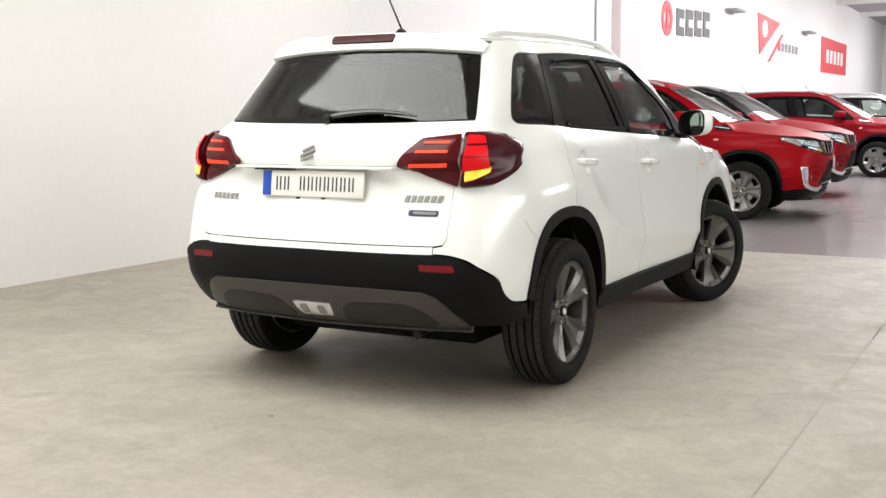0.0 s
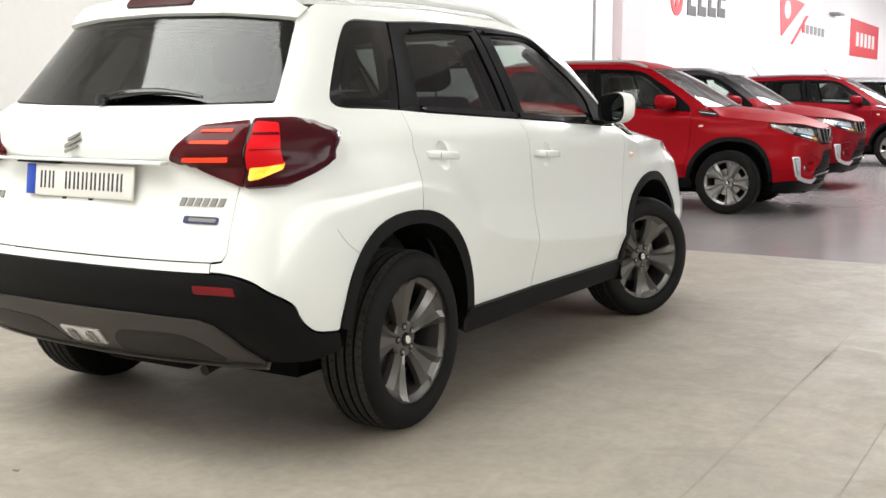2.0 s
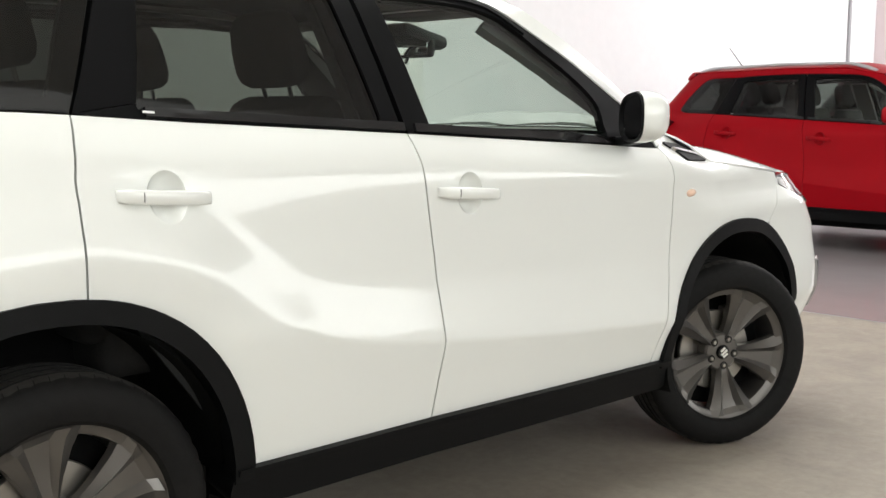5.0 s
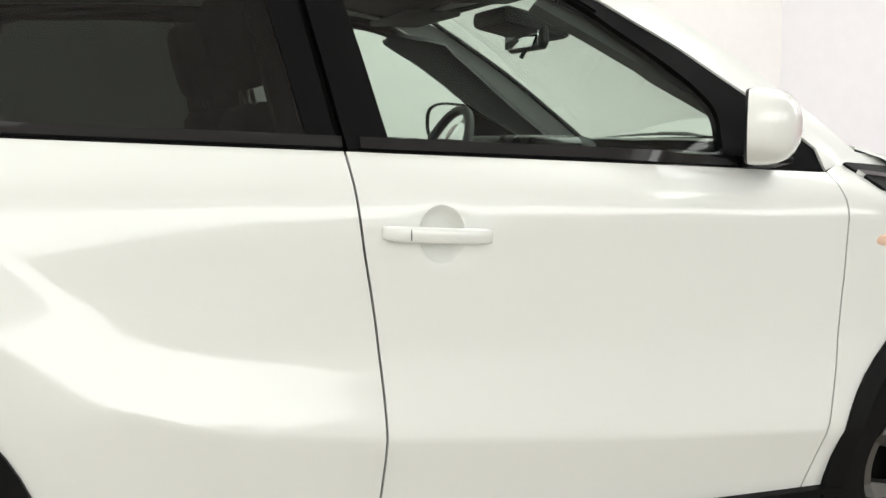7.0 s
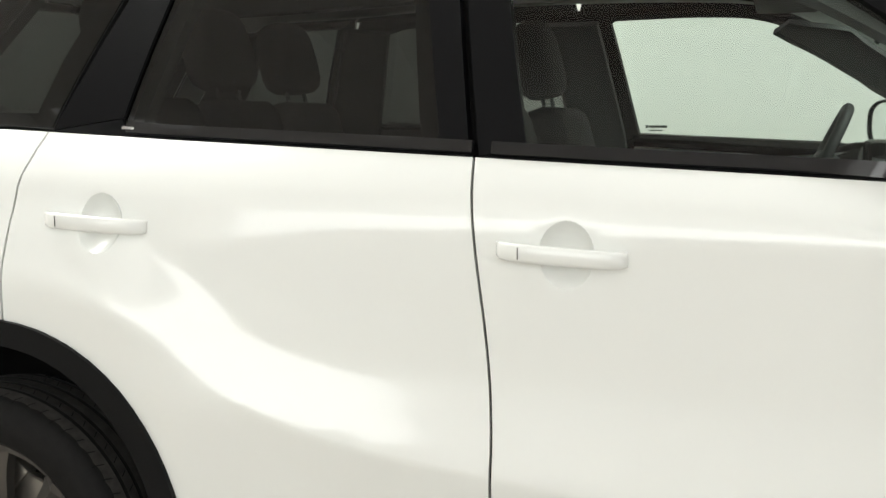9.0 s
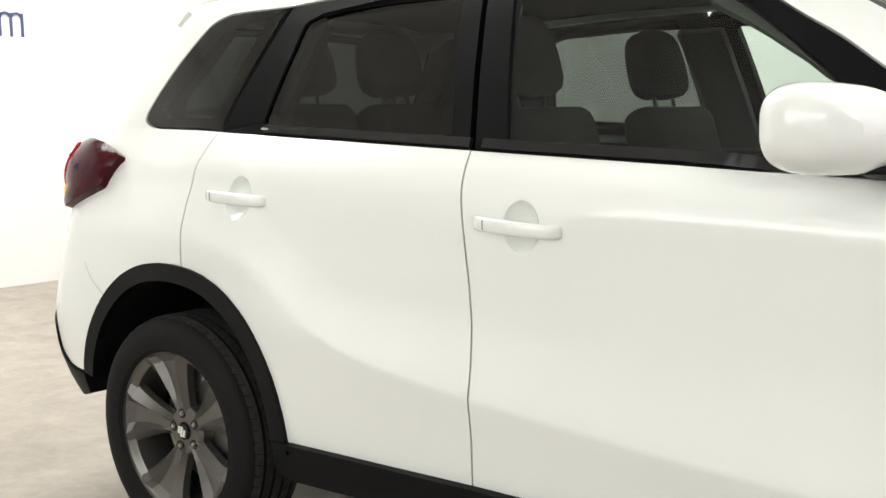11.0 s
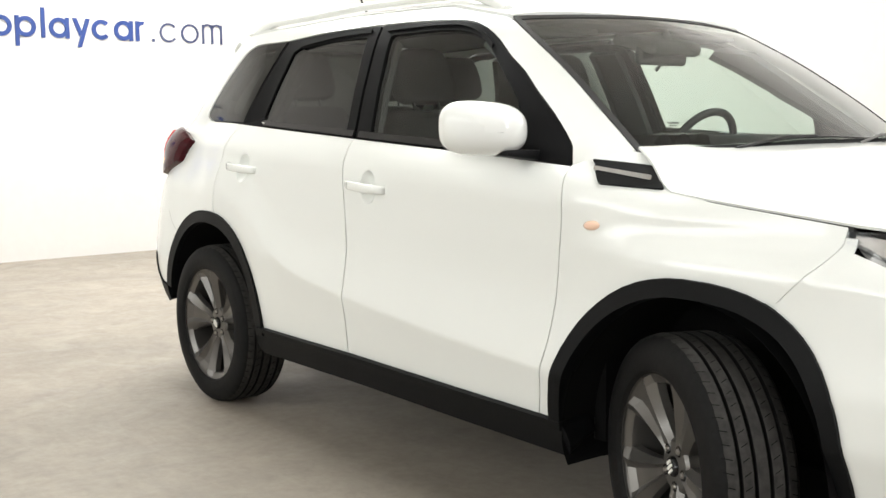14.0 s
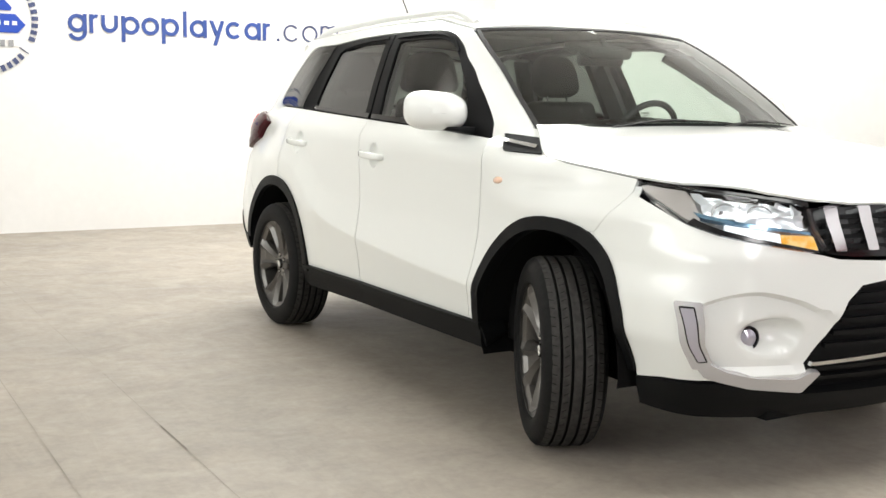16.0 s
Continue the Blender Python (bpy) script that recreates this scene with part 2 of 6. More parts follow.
def part(name, bm, mat, parent, label="", smooth=True, sharp=38):
    """Links a bmesh as one mesh object under a thing or a part."""
    me = bpy.data.meshes.new(name)
    bmesh.ops.recalc_face_normals(bm, faces=bm.faces)
    bm.to_mesh(me)
    bm.free()
    if smooth:
        me.polygons.foreach_set("use_smooth", [True] * len(me.polygons))
        me.set_sharp_from_angle(angle=radians(sharp))
    me.materials.append(mat)
    ob = new(name, me)
    if parent:
        ob.parent = parent
    if label:
        ob["label"] = label
    return ob


def box(x0, y0, z0, x1, y1, z1, bevel=0.0, bm=None, turn=None, segments=2):
    """A box in a bmesh, with bevelled edges; turn is applied about its own middle."""
    bm = bm or bmesh.new()
    c = Vector(((x0 + x1) / 2, (y0 + y1) / 2, (z0 + z1) / 2))
    made = bmesh.ops.create_cube(bm, size=1.0)["verts"]
    for v in made:
        v.co = Vector((v.co.x * (x1 - x0), v.co.y * (y1 - y0), v.co.z * (z1 - z0)))
    if bevel:
        edges = list({e for v in made for e in v.link_edges})
        out = bmesh.ops.bevel(bm, geom=edges, offset=bevel, segments=segments, affect="EDGES", profile=0.5)
        made = list({v for f in out["faces"] for v in f.verts} | {v for v in made if v.is_valid})
    for v in made:
        v.co = c + (turn @ v.co if turn else v.co)
    return bm


def lathe(profile, turns=48, bm=None, axis="X", centre=(0, 0, 0), close=False):
    """Turns (radius, along) pairs round an axis."""
    bm = bm or bmesh.new()
    rings = []
    for k in range(turns):
        a = 2 * math.pi * k / turns
        ring = []
        for r, h in profile:
            p = (h, r * math.cos(a), r * math.sin(a)) if axis == "X" else ((r * math.cos(a), h, r * math.sin(a)) if axis == "Y" else (r * math.cos(a), r * math.sin(a), h))
            ring.append(bm.verts.new(Vector(p) + Vector(centre)))
        rings.append(ring)
    n = len(profile)
    for k in range(turns):
        a, b = rings[k], rings[(k + 1) % turns]
        for i in range(n if close else n - 1):
            j = (i + 1) % n
            bm.faces.new((a[i], a[j], b[j], b[i]))
    return bm


def tube(points, radius, bm=None, sides=10, cap=True, flat=1.0):
    """A round bar along points."""
    bm = bm or bmesh.new()
    pts = [Vector(p) for p in points]
    rings = []
    up = Vector((0, 0, 1))
    for i, p in enumerate(pts):
        d = (pts[min(i + 1, len(pts) - 1)] - pts[max(i - 1, 0)]).normalized()
        ref = up if abs(d.z) < 0.9 else Vector((1, 0, 0))
        a = d.cross(ref).normalized()
        b = a.cross(d).normalized()
        r = radius[i] if isinstance(radius, (list, tuple)) else radius
        rings.append([bm.verts.new(p + a * (r * math.cos(2 * math.pi * k / sides)) + b * (r * flat * math.sin(2 * math.pi * k / sides))) for k in range(sides)])
    for i in range(len(rings) - 1):
        for k in range(sides):
            bm.faces.new((rings[i][k], rings[i][(k + 1) % sides], rings[i + 1][(k + 1) % sides], rings[i + 1][k]))
    if cap:
        bm.faces.new(rings[0][::-1])
        bm.faces.new(rings[-1])
    return bm


def curve_through(points, per=8):
    """A smooth (Catmull-Rom) line through 2D or 3D points."""
    pts = [Vector(p) for p in points]
    out = []
    for i in range(len(pts) - 1):
        p0, p1, p2, p3 = pts[max(i - 1, 0)], pts[i], pts[i + 1], pts[min(i + 2, len(pts) - 1)]
        for k in range(per):
            t = k / per
            out.append(0.5 * ((2 * p1) + (p2 - p0) * t + (2 * p0 - 5 * p1 + 4 * p2 - p3) * t * t + (3 * p1 - p0 - 3 * p2 + p3) * t ** 3))
    out.append(pts[-1])
    return [tuple(p) for p in out]


# ---- car body surface ----
def lerp(x, xs, ys):
    return float(np.interp(x, xs, ys))


BELT = ([-2.2, -1.15, -0.9, -0.24, 0.57, 0.86, 1.16, 1.7, 2.2], [1.185, 1.178, 1.163, 1.130, 1.087, 1.068, 1.016, 0.961, 0.945])
WIDTH = ([0.20, 0.30, 0.377, 0.50, 0.56, 0.59, 0.66, 0.75, 0.85, 0.97, 1.045, 1.09, 1.13, 1.20, 1.30, 1.45, 1.52, 1.57, 1.62],
         [0.80, 0.845, 0.860, 0.878, 0.890, 0.896, 0.880, 0.862, 0.856, 0.860, 0.867, 0.848, 0.810, 0.783, 0.748, 0.687, 0.648, 0.60, 0.52])
REAR = ([0.30, 0.365, 0.42, 0.50, 0.62, 0.68, 0.80, 0.92, 1.012, 1.034, 1.06, 1.12, 1.17, 1.21, 1.35, 1.50, 1.545, 1.60],
        [-1.87, -1.935, -2.00, -2.062, -2.088, -2.077, -2.052, -2.010, -1.990, -2.024, -2.024, -1.992, -1.945, -1.875, -1.755, -1.63, -1.60, -1.55])
FRONT = ([0.20, 0.28, 0.40, 0.55, 0.75, 0.90, 0.97, 1.02], [1.98, 2.06, 2.12, 2.145, 2.14, 2.115, 2.06, 1.95])
SIDE_END = 1.15


def soft(table, x, h=0.012):
    return (lerp(x - h, *table) + 2 * lerp(x, *table) + lerp(x + h, *table)) / 4


def crease_height(y):
    """The door crease falls towards the front and climbs over the rear wheel."""
    return soft(([-1.2, -0.95, -0.87, -0.74, -0.60, -0.45, -0.18, 0.32, 0.84, 1.2], [0.90, 0.845, 0.80, 0.72, 0.655, 0.62, 0.585, 0.54, 0.508, 0.49]), y, 0.05)


def flare(y, z):
    """The wings swell a little round the front wheels."""
    return lerp(z, [0.2, 0.3, 0.6, 0.84, 0.98, 1.05, 1.08], [0.0, 0.010, 0.016, 0.025, 0.018, 0.006, 0.0]) * lerp(y, [-1.12, -0.8, -0.2, 0.45, 0.85, 1.4, 1.7, 2.0], [0.0, 0.5, 0.65, 0.75, 1.0, 1.0, 0.6, 0.0])


def half_width(y, z):
    belt = lerp(y, *BELT)
    if z >= belt:
        q = z + 1.13 - belt
    elif z > 0.7:
        q = 0.7 + (z - 0.7) * 0.43 / (belt - 0.7)
    else:
        q = z
    peak = crease_height(y)
    low = min(peak, 0.68)
    if 0.377 < q < low:
        r = 0.377 + (q - 0.377) * 0.213 / (low - 0.377)
    elif low <= q < 0.90:
        r = 0.59 + (q - low) * 0.31 / (0.90 - low)
    else:
        r = q
    w = soft(WIDTH, r, lerp(q, [0.90, 0.98, 1.09, 1.13], [0.010, 0.022, 0.022, 0.012]))
    if peak > 0.63 and 0.38 < q < 1.045:
        # over the rear wheel the hollow above the crease fills out below
        below = 0.862 + (0.893 - 0.862) * min(1.0, (q - 0.377) / (peak - 0.377))
        above = 0.860 + (0.893 - 0.860) * max(0.0, 1 - (q - peak) / 0.14)
        blended = below if q < peak else above
        m = min(1.0, (peak - 0.63) / 0.20) * min(1.0, max(0.0, (1.045 - q) / 0.075))
        w = w * (1 - m) + blended * m
    up = min(1.0, max(0.0, (q - (1.045 if y < 0 else 1.13)) / (0.09 if y < 0 else 0.05)))
    if y > 0.6 and 0.9 < q < 1.2:
        w += 0.016 * min(1.0, (y - 0.6) / 0.3) * min(1.0, max(0.0, (q - 1.045) / 0.06)) * min(1.0, max(0.0, (1.2 - q) / 0.05))
    if y < -0.2:
        w *= 1 - 0.085 * up * min(1.0, (-0.2 - y) / 0.95)
    if y < 0.2:
        w -= soft(([0.86, 1.0, 1.045, 1.08, 1.13, 1.2, 1.35, 1.5], [0.0, 0.014, 0.027, 0.025, 0.004, 0.0, 0.012, 0.026]), q, 0.03) * lerp(y, [-1.15, -0.7, -0.3, 0.2], [1.0, 0.6, 0.35, 0.0])
    if y > 0:
        w *= 1 - 0.055 * up * min(1.0, y / 0.9)
    high = min(1.0, max(0.0, (q - 1.045) / 0.085))
    rear = lerp(q, [0.5, 0.7, 0.9, 1.0], [0.014, 0.018, 0.026, 0.028])
    front = lerp(q, [0.5, 0.9, 1.0], [0.020, 0.030, 0.060])
    lean = lerp(y, [-1.15, -0.8, -0.2, 0.4, 0.9, 1.15], [rear, rear, 0.031, 0.027, 0.031, front])
    behind = 0.985 - 0.64 * min(1.0, max(0.0, (z - 1.108) / 0.425)) - y
    if y > 0.25 and behind > 0:
        # the mirror sail stands out from the pillar
        w += lerp(z, [1.075, 1.12, 1.20, 1.28, 1.34, 1.39, 1.45], [0.0, 0.048, 0.042, 0.031, 0.022, 0.014, 0.0]) * min(1.0, (y - 0.25) / 0.2) * min(1.0, behind / 0.12)
    w -= lean * (1 - high) + high * lerp(y, [-1.15, -1.0, -0.24, 0.83, 0.95, 1.15], [-0.003, 0.013, 0.027, 0.028, 0.033, 0.060])
    return w


def on_corner(phi, n):
    """The point of a unit superellipse of power n in the direction phi."""
    c, q = max(0.0, math.cos(phi)), math.sin(phi)
    k = (c ** n + q ** n) ** (1 / n)
    return c / k, q / k


def quarter_table(n=4.0, w=0.86, d=0.85, count=900):
    a = np.linspace(0, math.pi / 2, count)
    k = (np.cos(a) ** n + np.sin(a) ** n) ** (1 / n)
    x, y = w * np.cos(a) / k, d * np.sin(a) / k
    s = np.concatenate([[0], np.cumsum(np.hypot(np.diff(x), np.diff(y)))])
    return a, s / s[-1], s[-1]


ARC_A, ARC_S, ARC_L = quarter_table()
MID_REAR, MID_FRONT = -SIDE_END - ARC_L, SIDE_END + ARC_L


def corner_power(u, z):
    return lerp(z, [0.6, 0.8, 1.05, 1.2, 1.5], [6.2, 6.0, 6.0, 6.0, 5.4]) if u < 0 else lerp(z, [0.3, 0.45, 0.75, 0.88, 0.96], [6.5, 8.0, 8.0, 5.0, 4.0])


def taper(u, z):
    """How far the flanks draw in towards the rear and the front, as a share of the half width."""
    return lerp(z, [0.55, 0.75, 0.95, 1.1, 1.2, 1.5], [0.0, 0.02, 0.05, 0.06, 0.035, 0.025]) if u < 0 else lerp(z, [0.36, 0.5, 0.6, 0.85, 0.95], [0.055, 0.045, 0.025, 0.03, 0.045])


def shell(u, z):
    """The body's skin: u is y along the right side, and runs on round the rear and front to the other side."""
    if -SIDE_END <= u <= SIDE_END:
        return Vector((half_width(u, z) + flare(u, z), u, z))
    s = (abs(u) - SIDE_END) / ARC_L
    sign = 1.0
    if s > 1:
        s, sign = 2 - s, -1.0
    a = float(np.interp(s, ARC_S, ARC_A))
    n = corner_power(u, z)
    w = half_width(-SIDE_END if u < 0 else SIDE_END, z)
    end = -soft(REAR, z) if u < 0 else soft(FRONT, z)
    cx, cy = on_corner(a, n)
    x, y = w * cx, SIDE_END + (end - SIDE_END) * cy
    g = min(1.0, (y - SIDE_END) / 0.43)
    x *= 1 - taper(u, z) * g * g * (3 - 2 * g) * (x / w) ** 3
    if u > 0:
        bow = (y - SIDE_END) / (end - SIDE_END)
        y -= 0.25 * min(x, 0.84) ** 2 * bow ** 5
        x += flare(y, z)
    else:
        y -= 0.14 * min(x, 0.62) ** 2 * ((y - SIDE_END) / (end - SIDE_END)) ** 4
    return Vector((sign * x, -y if u < 0 else y, z))


def on_y(y, z):
    """The u at a lengthwise place on the right side."""
    if abs(y) <= SIDE_END:
        return (y, z)
    end = -soft(REAR, z) if y < 0 else soft(FRONT, z)
    n = corner_power(y, z)
    cy = min(1.0, max(0.0, (abs(y) - SIDE_END) / (end - SIDE_END)))
    a = math.atan2(cy, (1 - cy ** n) ** (1 / n))
    u = SIDE_END + ARC_L * float(np.interp(a, ARC_A, ARC_S))
    return (-u if y < 0 else u, z)


def on_x(x, z, rear=True):
    """The u at a crosswise place on the rear or the front."""
    n = corner_power(-1 if rear else 1, z)
    w = half_width(-SIDE_END if rear else SIDE_END, z)
    k, reach = taper(-1 if rear else 1, z), abs(x)
    if not rear:
        reach -= flare(1.7, z) * min(1.0, reach / w) ** 4
    wide = reach
    for _ in range(4):
        wide = reach / (1 - k * min(1.0, wide / w) ** 3)
    cx = min(1.0, wide / w)
    a = math.atan2((1 - cx ** n) ** (1 / n), cx)
    s = float(np.interp(a, ARC_A, ARC_S))
    u = SIDE_END + ARC_L * (s if x >= 0 else 2 - s)
    return (-u if rear else u, z)


def across(half, rear=True):
    """Mirrors right-hand outline points onto the other side, so that a panel spans the car."""
    mid = MID_REAR if rear else MID_FRONT
    return half + [(2 * mid - u, z) for u, z in reversed(half)]


def densify(poly, step):
    out = []
    for i, p in enumerate(poly):
        q = poly[(i + 1) % len(poly)]
        n = max(1, int(math.hypot(q[0] - p[0], q[1] - p[1]) / step + 0.5))
        out += [(p[0] + (q[0] - p[0]) * k / n, p[1] + (q[1] - p[1]) * k / n) for k in range(n)]
    return out


def signed_area(poly):
    return sum(p[0] * q[1] - q[0] * p[1] for p, q in zip(poly, poly[1:] + poly[:1])) / 2


def shrink(poly, g):
    out, n = [], len(poly)
    for i in range(n):
        a, b, c = Vector(poly[i - 1]), Vector(poly[i]), Vector(poly[(i + 1) % n])
        d1, d2 = (b - a), (c - b)
        if d1.length < 1e-7 or d2.length < 1e-7:
            out.append(tuple(b))
            continue
        n1, n2 = Vector((-d1.y, d1.x)).normalized(), Vector((-d2.y, d2.x)).normalized()
        m = n1 + n2
        m = m / max(0.6, m.length_squared / 2) if m.length > 1e-4 else n1
        out.append(tuple(b + m * g))
    return out


def inside_poly(px, py, poly):
    res = np.zeros(px.shape, bool)
    for (x0, y0), (x1, y1) in zip(poly, poly[1:] + poly[:1]):
        if y0 == y1:
            continue
        hit = ((y0 > py) != (y1 > py)) & (px < (x1 - x0) * (py - y0) / (y1 - y0) + x0)
        res ^= hit
    return res


def panel(name, poly, mat, parent, out=0.0, thick=0.014, gap=0.0025, step=0.03, side=1, surf=shell, flip=False, label="", bulge=0.0, extra=()):
    """A piece of skin inside an outline, with real edges and gaps; out lifts it off the surface, side -1 mirrors it to the car's left."""
    poly = [tuple(p) for p in poly]
    if signed_area(poly) < 0:
        poly = poly[::-1]
    ring = densify(poly, step)
    if gap:
        ring = shrink(ring, gap)
    us, vs = np.array([p[0] for p in ring]), np.array([p[1] for p in ring])
    gu, gv = np.meshgrid(np.arange(us.min(), us.max(), step), np.arange(vs.min(), vs.max(), step))
    gu, gv = gu.ravel(), gv.ravel()
    keep = inside_poly(gu, gv, ring)
    gu, gv = gu[keep], gv[keep]
    if len(gu):
        near = np.min((gu[:, None] - us) ** 2 + (gv[:, None] - vs) ** 2, axis=1)
        ok = near > (0.55 * step) ** 2
        gu, gv, near = gu[ok], gv[ok], near[ok]
    if len(extra) and len(gu):
        eu, ev = np.array([p[0] for p in extra]), np.array([p[1] for p in extra])
        clear = np.min((gu[:, None] - eu) ** 2 + (gv[:, None] - ev) ** 2, axis=1) > 0.011 ** 2
        gu, gv = gu[clear], gv[clear]
    pts = [Vector(p) for p in ring] + [Vector((float(a), float(b))) for a, b in zip(gu, gv)]
    pts += [Vector(p) for p in extra]
    from_cdt = geometry.delaunay_2d_cdt(pts, [], [list(range(len(ring)))], 1, 1e-6)
    pts2, faces = from_cdt[0], [list(f) for f in from_cdt[2]]
    e = 0.002
    verts, back = [], []
    for p in pts2:
        u, v = p.x, p.y
        q = surf(u, v)
        du = surf(u + e, v) - surf(u - e, v)
        dv = surf(u, v + e) - surf(u, v - e)
        nn = du.cross(dv)
        nn = nn.normalized() if nn.length > 1e-12 else Vector((0, 0, 1))
        if flip:
            nn = -nn
        h = out
        if bulge:
            d = math.sqrt(float(np.min((us - u) ** 2 + (vs - v) ** 2)))
            h += bulge * (1 - math.exp(-d / 0.02))
        verts.append(q + nn * h)
        back.append(q + nn * (out - thick))
    if flip:
        faces = [f[::-1] for f in faces]
    count = {}
    for f in faces:
        for a, b in zip(f, f[1:] + f[:1]):
            count[(a, b)] = count.get((a, b), 0) + 1
    rim = [(a, b) for a, b in count if (b, a) not in count]
    index = {}
    allv = list(verts)
    for a, b in rim:
        for k in (a, b):
            if k not in index:
                index[k] = len(allv)
                allv.append(back[k])
    allf = faces + [[b, a, index[a], index[b]] for a, b in rim]
    if side < 0:
        allv = [Vector((-v.x, v.y, v.z)) for v in allv]
        allf = [f[::-1] for f in allf]
    return mesh_object(name, allv, allf, mat, parent, label)


def arch(centre, r_y, r_z, a0, a1, count=22, z0=0.33, square=False):
    """Points on a wheel arch, degrees from the front (0) over the top (90) to the rear (180)."""
    out = []
    for k in range(count + 1):
        a = radians(a0 + (a1 - a0) * k / count)
        p = (0.80 if a < math.pi / 2 else 1.0) if square else 0.9
        out.append((centre + r_y * math.copysign(abs(math.cos(a)) ** p, math.cos(a)), z0 + r_z * math.copysign(abs(math.sin(a)) ** p, math.sin(a))))
    return out


REAR_AXLE, FRONT_AXLE, TYRE_R = -1.250, 1.252, 0.334


def belt_line(y0, y1, drop=0.0, count=10):
    return [on_y(y0 + (y1 - y0) * k / count, lerp(y0 + (y1 - y0) * k / count, *BELT) - drop) for k in range(count + 1)]


REAR_SEAM = curve_through([(-1.182, 0.810), (-1.182, 0.95), (-1.174, 1.07), (-1.148, 1.178)], 5)
B_SEAM = curve_through([(-0.222, 0.376), (-0.204, 0.59), (-0.214, 0.78), (-0.236, 0.95), (-0.247, 1.05), (-0.256, 1.131)], 5)
A_SEAM = curve_through([(0.758, 0.365), (0.820, 0.60), (0.843, 0.80), (0.853, 0.97), (0.844, 1.03), (0.832, 1.071)], 5)
FRAME_TOP = curve_through([(-1.01, 1.512), (-0.70, 1.528), (-0.30, 1.533), (0.05, 1.523), (0.21, 1.503), (0.325, 1.455), (0.436, 1.388), (0.524, 1.337), (0.602, 1.282), (0.720, 1.201), (0.815, 1.121)], 5) + [(0.832, 1.071)]
ARCH_REAR = [on_y(y, z) for y, z in arch(REAR_AXLE + 0.001, 0.450, 0.485, 6, 167)]
ARCH_FRONT = [on_y(y, z) for y, z in arch(FRONT_AXLE + 0.013, 0.449, 0.474, 6, 178, square=True)]


def windscreen(s, k):
    """s from the left (-1) to the right (1) pillar, k from the scuttle (0) to the roof (1)."""
    y, z = 0.985 + (0.345 - 0.985) * k, 1.108 + (1.516 - 1.108) * k + 0.022 * math.sin(math.pi * k)
    x = half_width(y, z) - 0.012
    return Vector((s * x, y + (0.17 - 0.09 * k) * (1 - s * s), z + (0.012 + 0.006 * k) * (1 - s * s)))


def roof_surface(s, y):
    edge = lerp(y, [-1.62, -1.4, -0.6, 0.0, 0.345, 0.5], [1.545, 1.562, 1.584, 1.577, 1.517, 1.488])
    x = half_width(y, edge) if y >= -SIDE_END else shell(*on_y(max(y, -1.52), min(edge, 1.555))).x
    crown = (1 - abs(s) ** 3.4) * lerp(y, [-1.62, -1.2, -0.4, 0.0, 0.25, 0.36, 0.45], [0.040, 0.044, 0.056, 0.062, 0.053, 0.036, 0.029])
    return Vector((s * x, y, edge + crown))


def wing_edge(y):
    """Half width at the top edge of the front wing."""
    return shell(*on_y(min(max(y, 1.16), 1.68), lerp(min(max(y, 1.16), 1.68), *BELT) - 0.003)).x


def bonnet_surface(x, y):
    mid = soft(([0.9, 1.2, 1.6, 1.85, 2.0, 2.1, 2.2], [1.138, 1.116, 1.066, 1.008, 0.950, 0.896, 0.83]), y, 0.07)
    side = soft(([0.9, 1.0, 1.08, 1.15, 1.7, 1.95, 2.1, 2.2], [1.135, 1.112, 1.072, 1.015, 0.961, 0.916, 0.874, 0.82]), y, 0.012)
    ridge = 0.004 * math.exp(-((abs(x) - 0.56) / 0.06) ** 2)
    return Vector((x, y, side + (mid - side) * (1 - min(1.0, abs(x) / wing_edge(y)) ** 3) + ridge))


# ---- wheels ----
def tyre_mesh(turns=144):
    """Tyre with four grooves round it and cut shoulder blocks."""
    w = 0.1075
    side = [(0.2335, -w + 0.012), (0.243, -w + 0.002), (0.27, -w - 0.004), (0.305, -w + 0.002), (0.321, -w + 0.012)]
    pts = [(r, h, 0.0) for r, h in side] + [(0.329, -w + 0.022, 0.003), (0.3315, -w + 0.036, 0.003)]
    for g in (-0.056, -0.019, 0.019, 0.056):
        pts += [(0.3345, g - 0.0052, 0.0), (0.3225, g - 0.0042, 0.0), (0.3225, g + 0.0042, 0.0), (0.3345, g + 0.0052, 0.0)]
    pts += [(r, -h, c) for r, h, c in reversed(pts[:7])]
    verts, faces, n = [], [], len(pts)
    for k in range(turns):
        a = 2 * math.pi * k / turns
        for r, h, cut in pts:
            r -= cut if k % 3 == 0 else 0.0
            verts.append((h, r * math.cos(a), r * math.sin(a)))
    for k in range(turns):
        for i in range(n - 1):
            faces.append((k * n + i, k * n + i + 1, ((k + 1) % turns) * n + i + 1, ((k + 1) % turns) * n + i))
    return verts, [f[::-1] for f in faces]


def tread_cuts(count=66):
    """Slanting dark strips on the four ribs, coloured as the shade in tread cuts."""
    bm = bmesh.new()
    for h, reach, slant in ((-0.084, 0.014, 0.3), (-0.0375, 0.0085, -0.5), (0.0375, 0.0085, -0.5), (0.084, 0.014, 0.3)):
        for k in range(count):
            a = 2 * math.pi * (k + 4 * abs(h)) / count
            rows = []
            for f in (-1, 0.1 if h > 0 else -0.1, 1):
                x = h + f * reach
                r = 0.0004 + lerp(abs(x), [0.0612, 0.0715, 0.0855, 0.0955, 0.1055], [0.3345, 0.3315, 0.329, 0.321, 0.305])
                b = a + f * slant * reach / r
                rows.append([bm.verts.new((x, r * math.cos(b + g * 0.0033), r * math.sin(b + g * 0.0033))) for g in (-1, 1)])
            for p, q in zip(rows, rows[1:]):
                bm.faces.new((p[0], q[0], q[1], p[1]))
    return bm


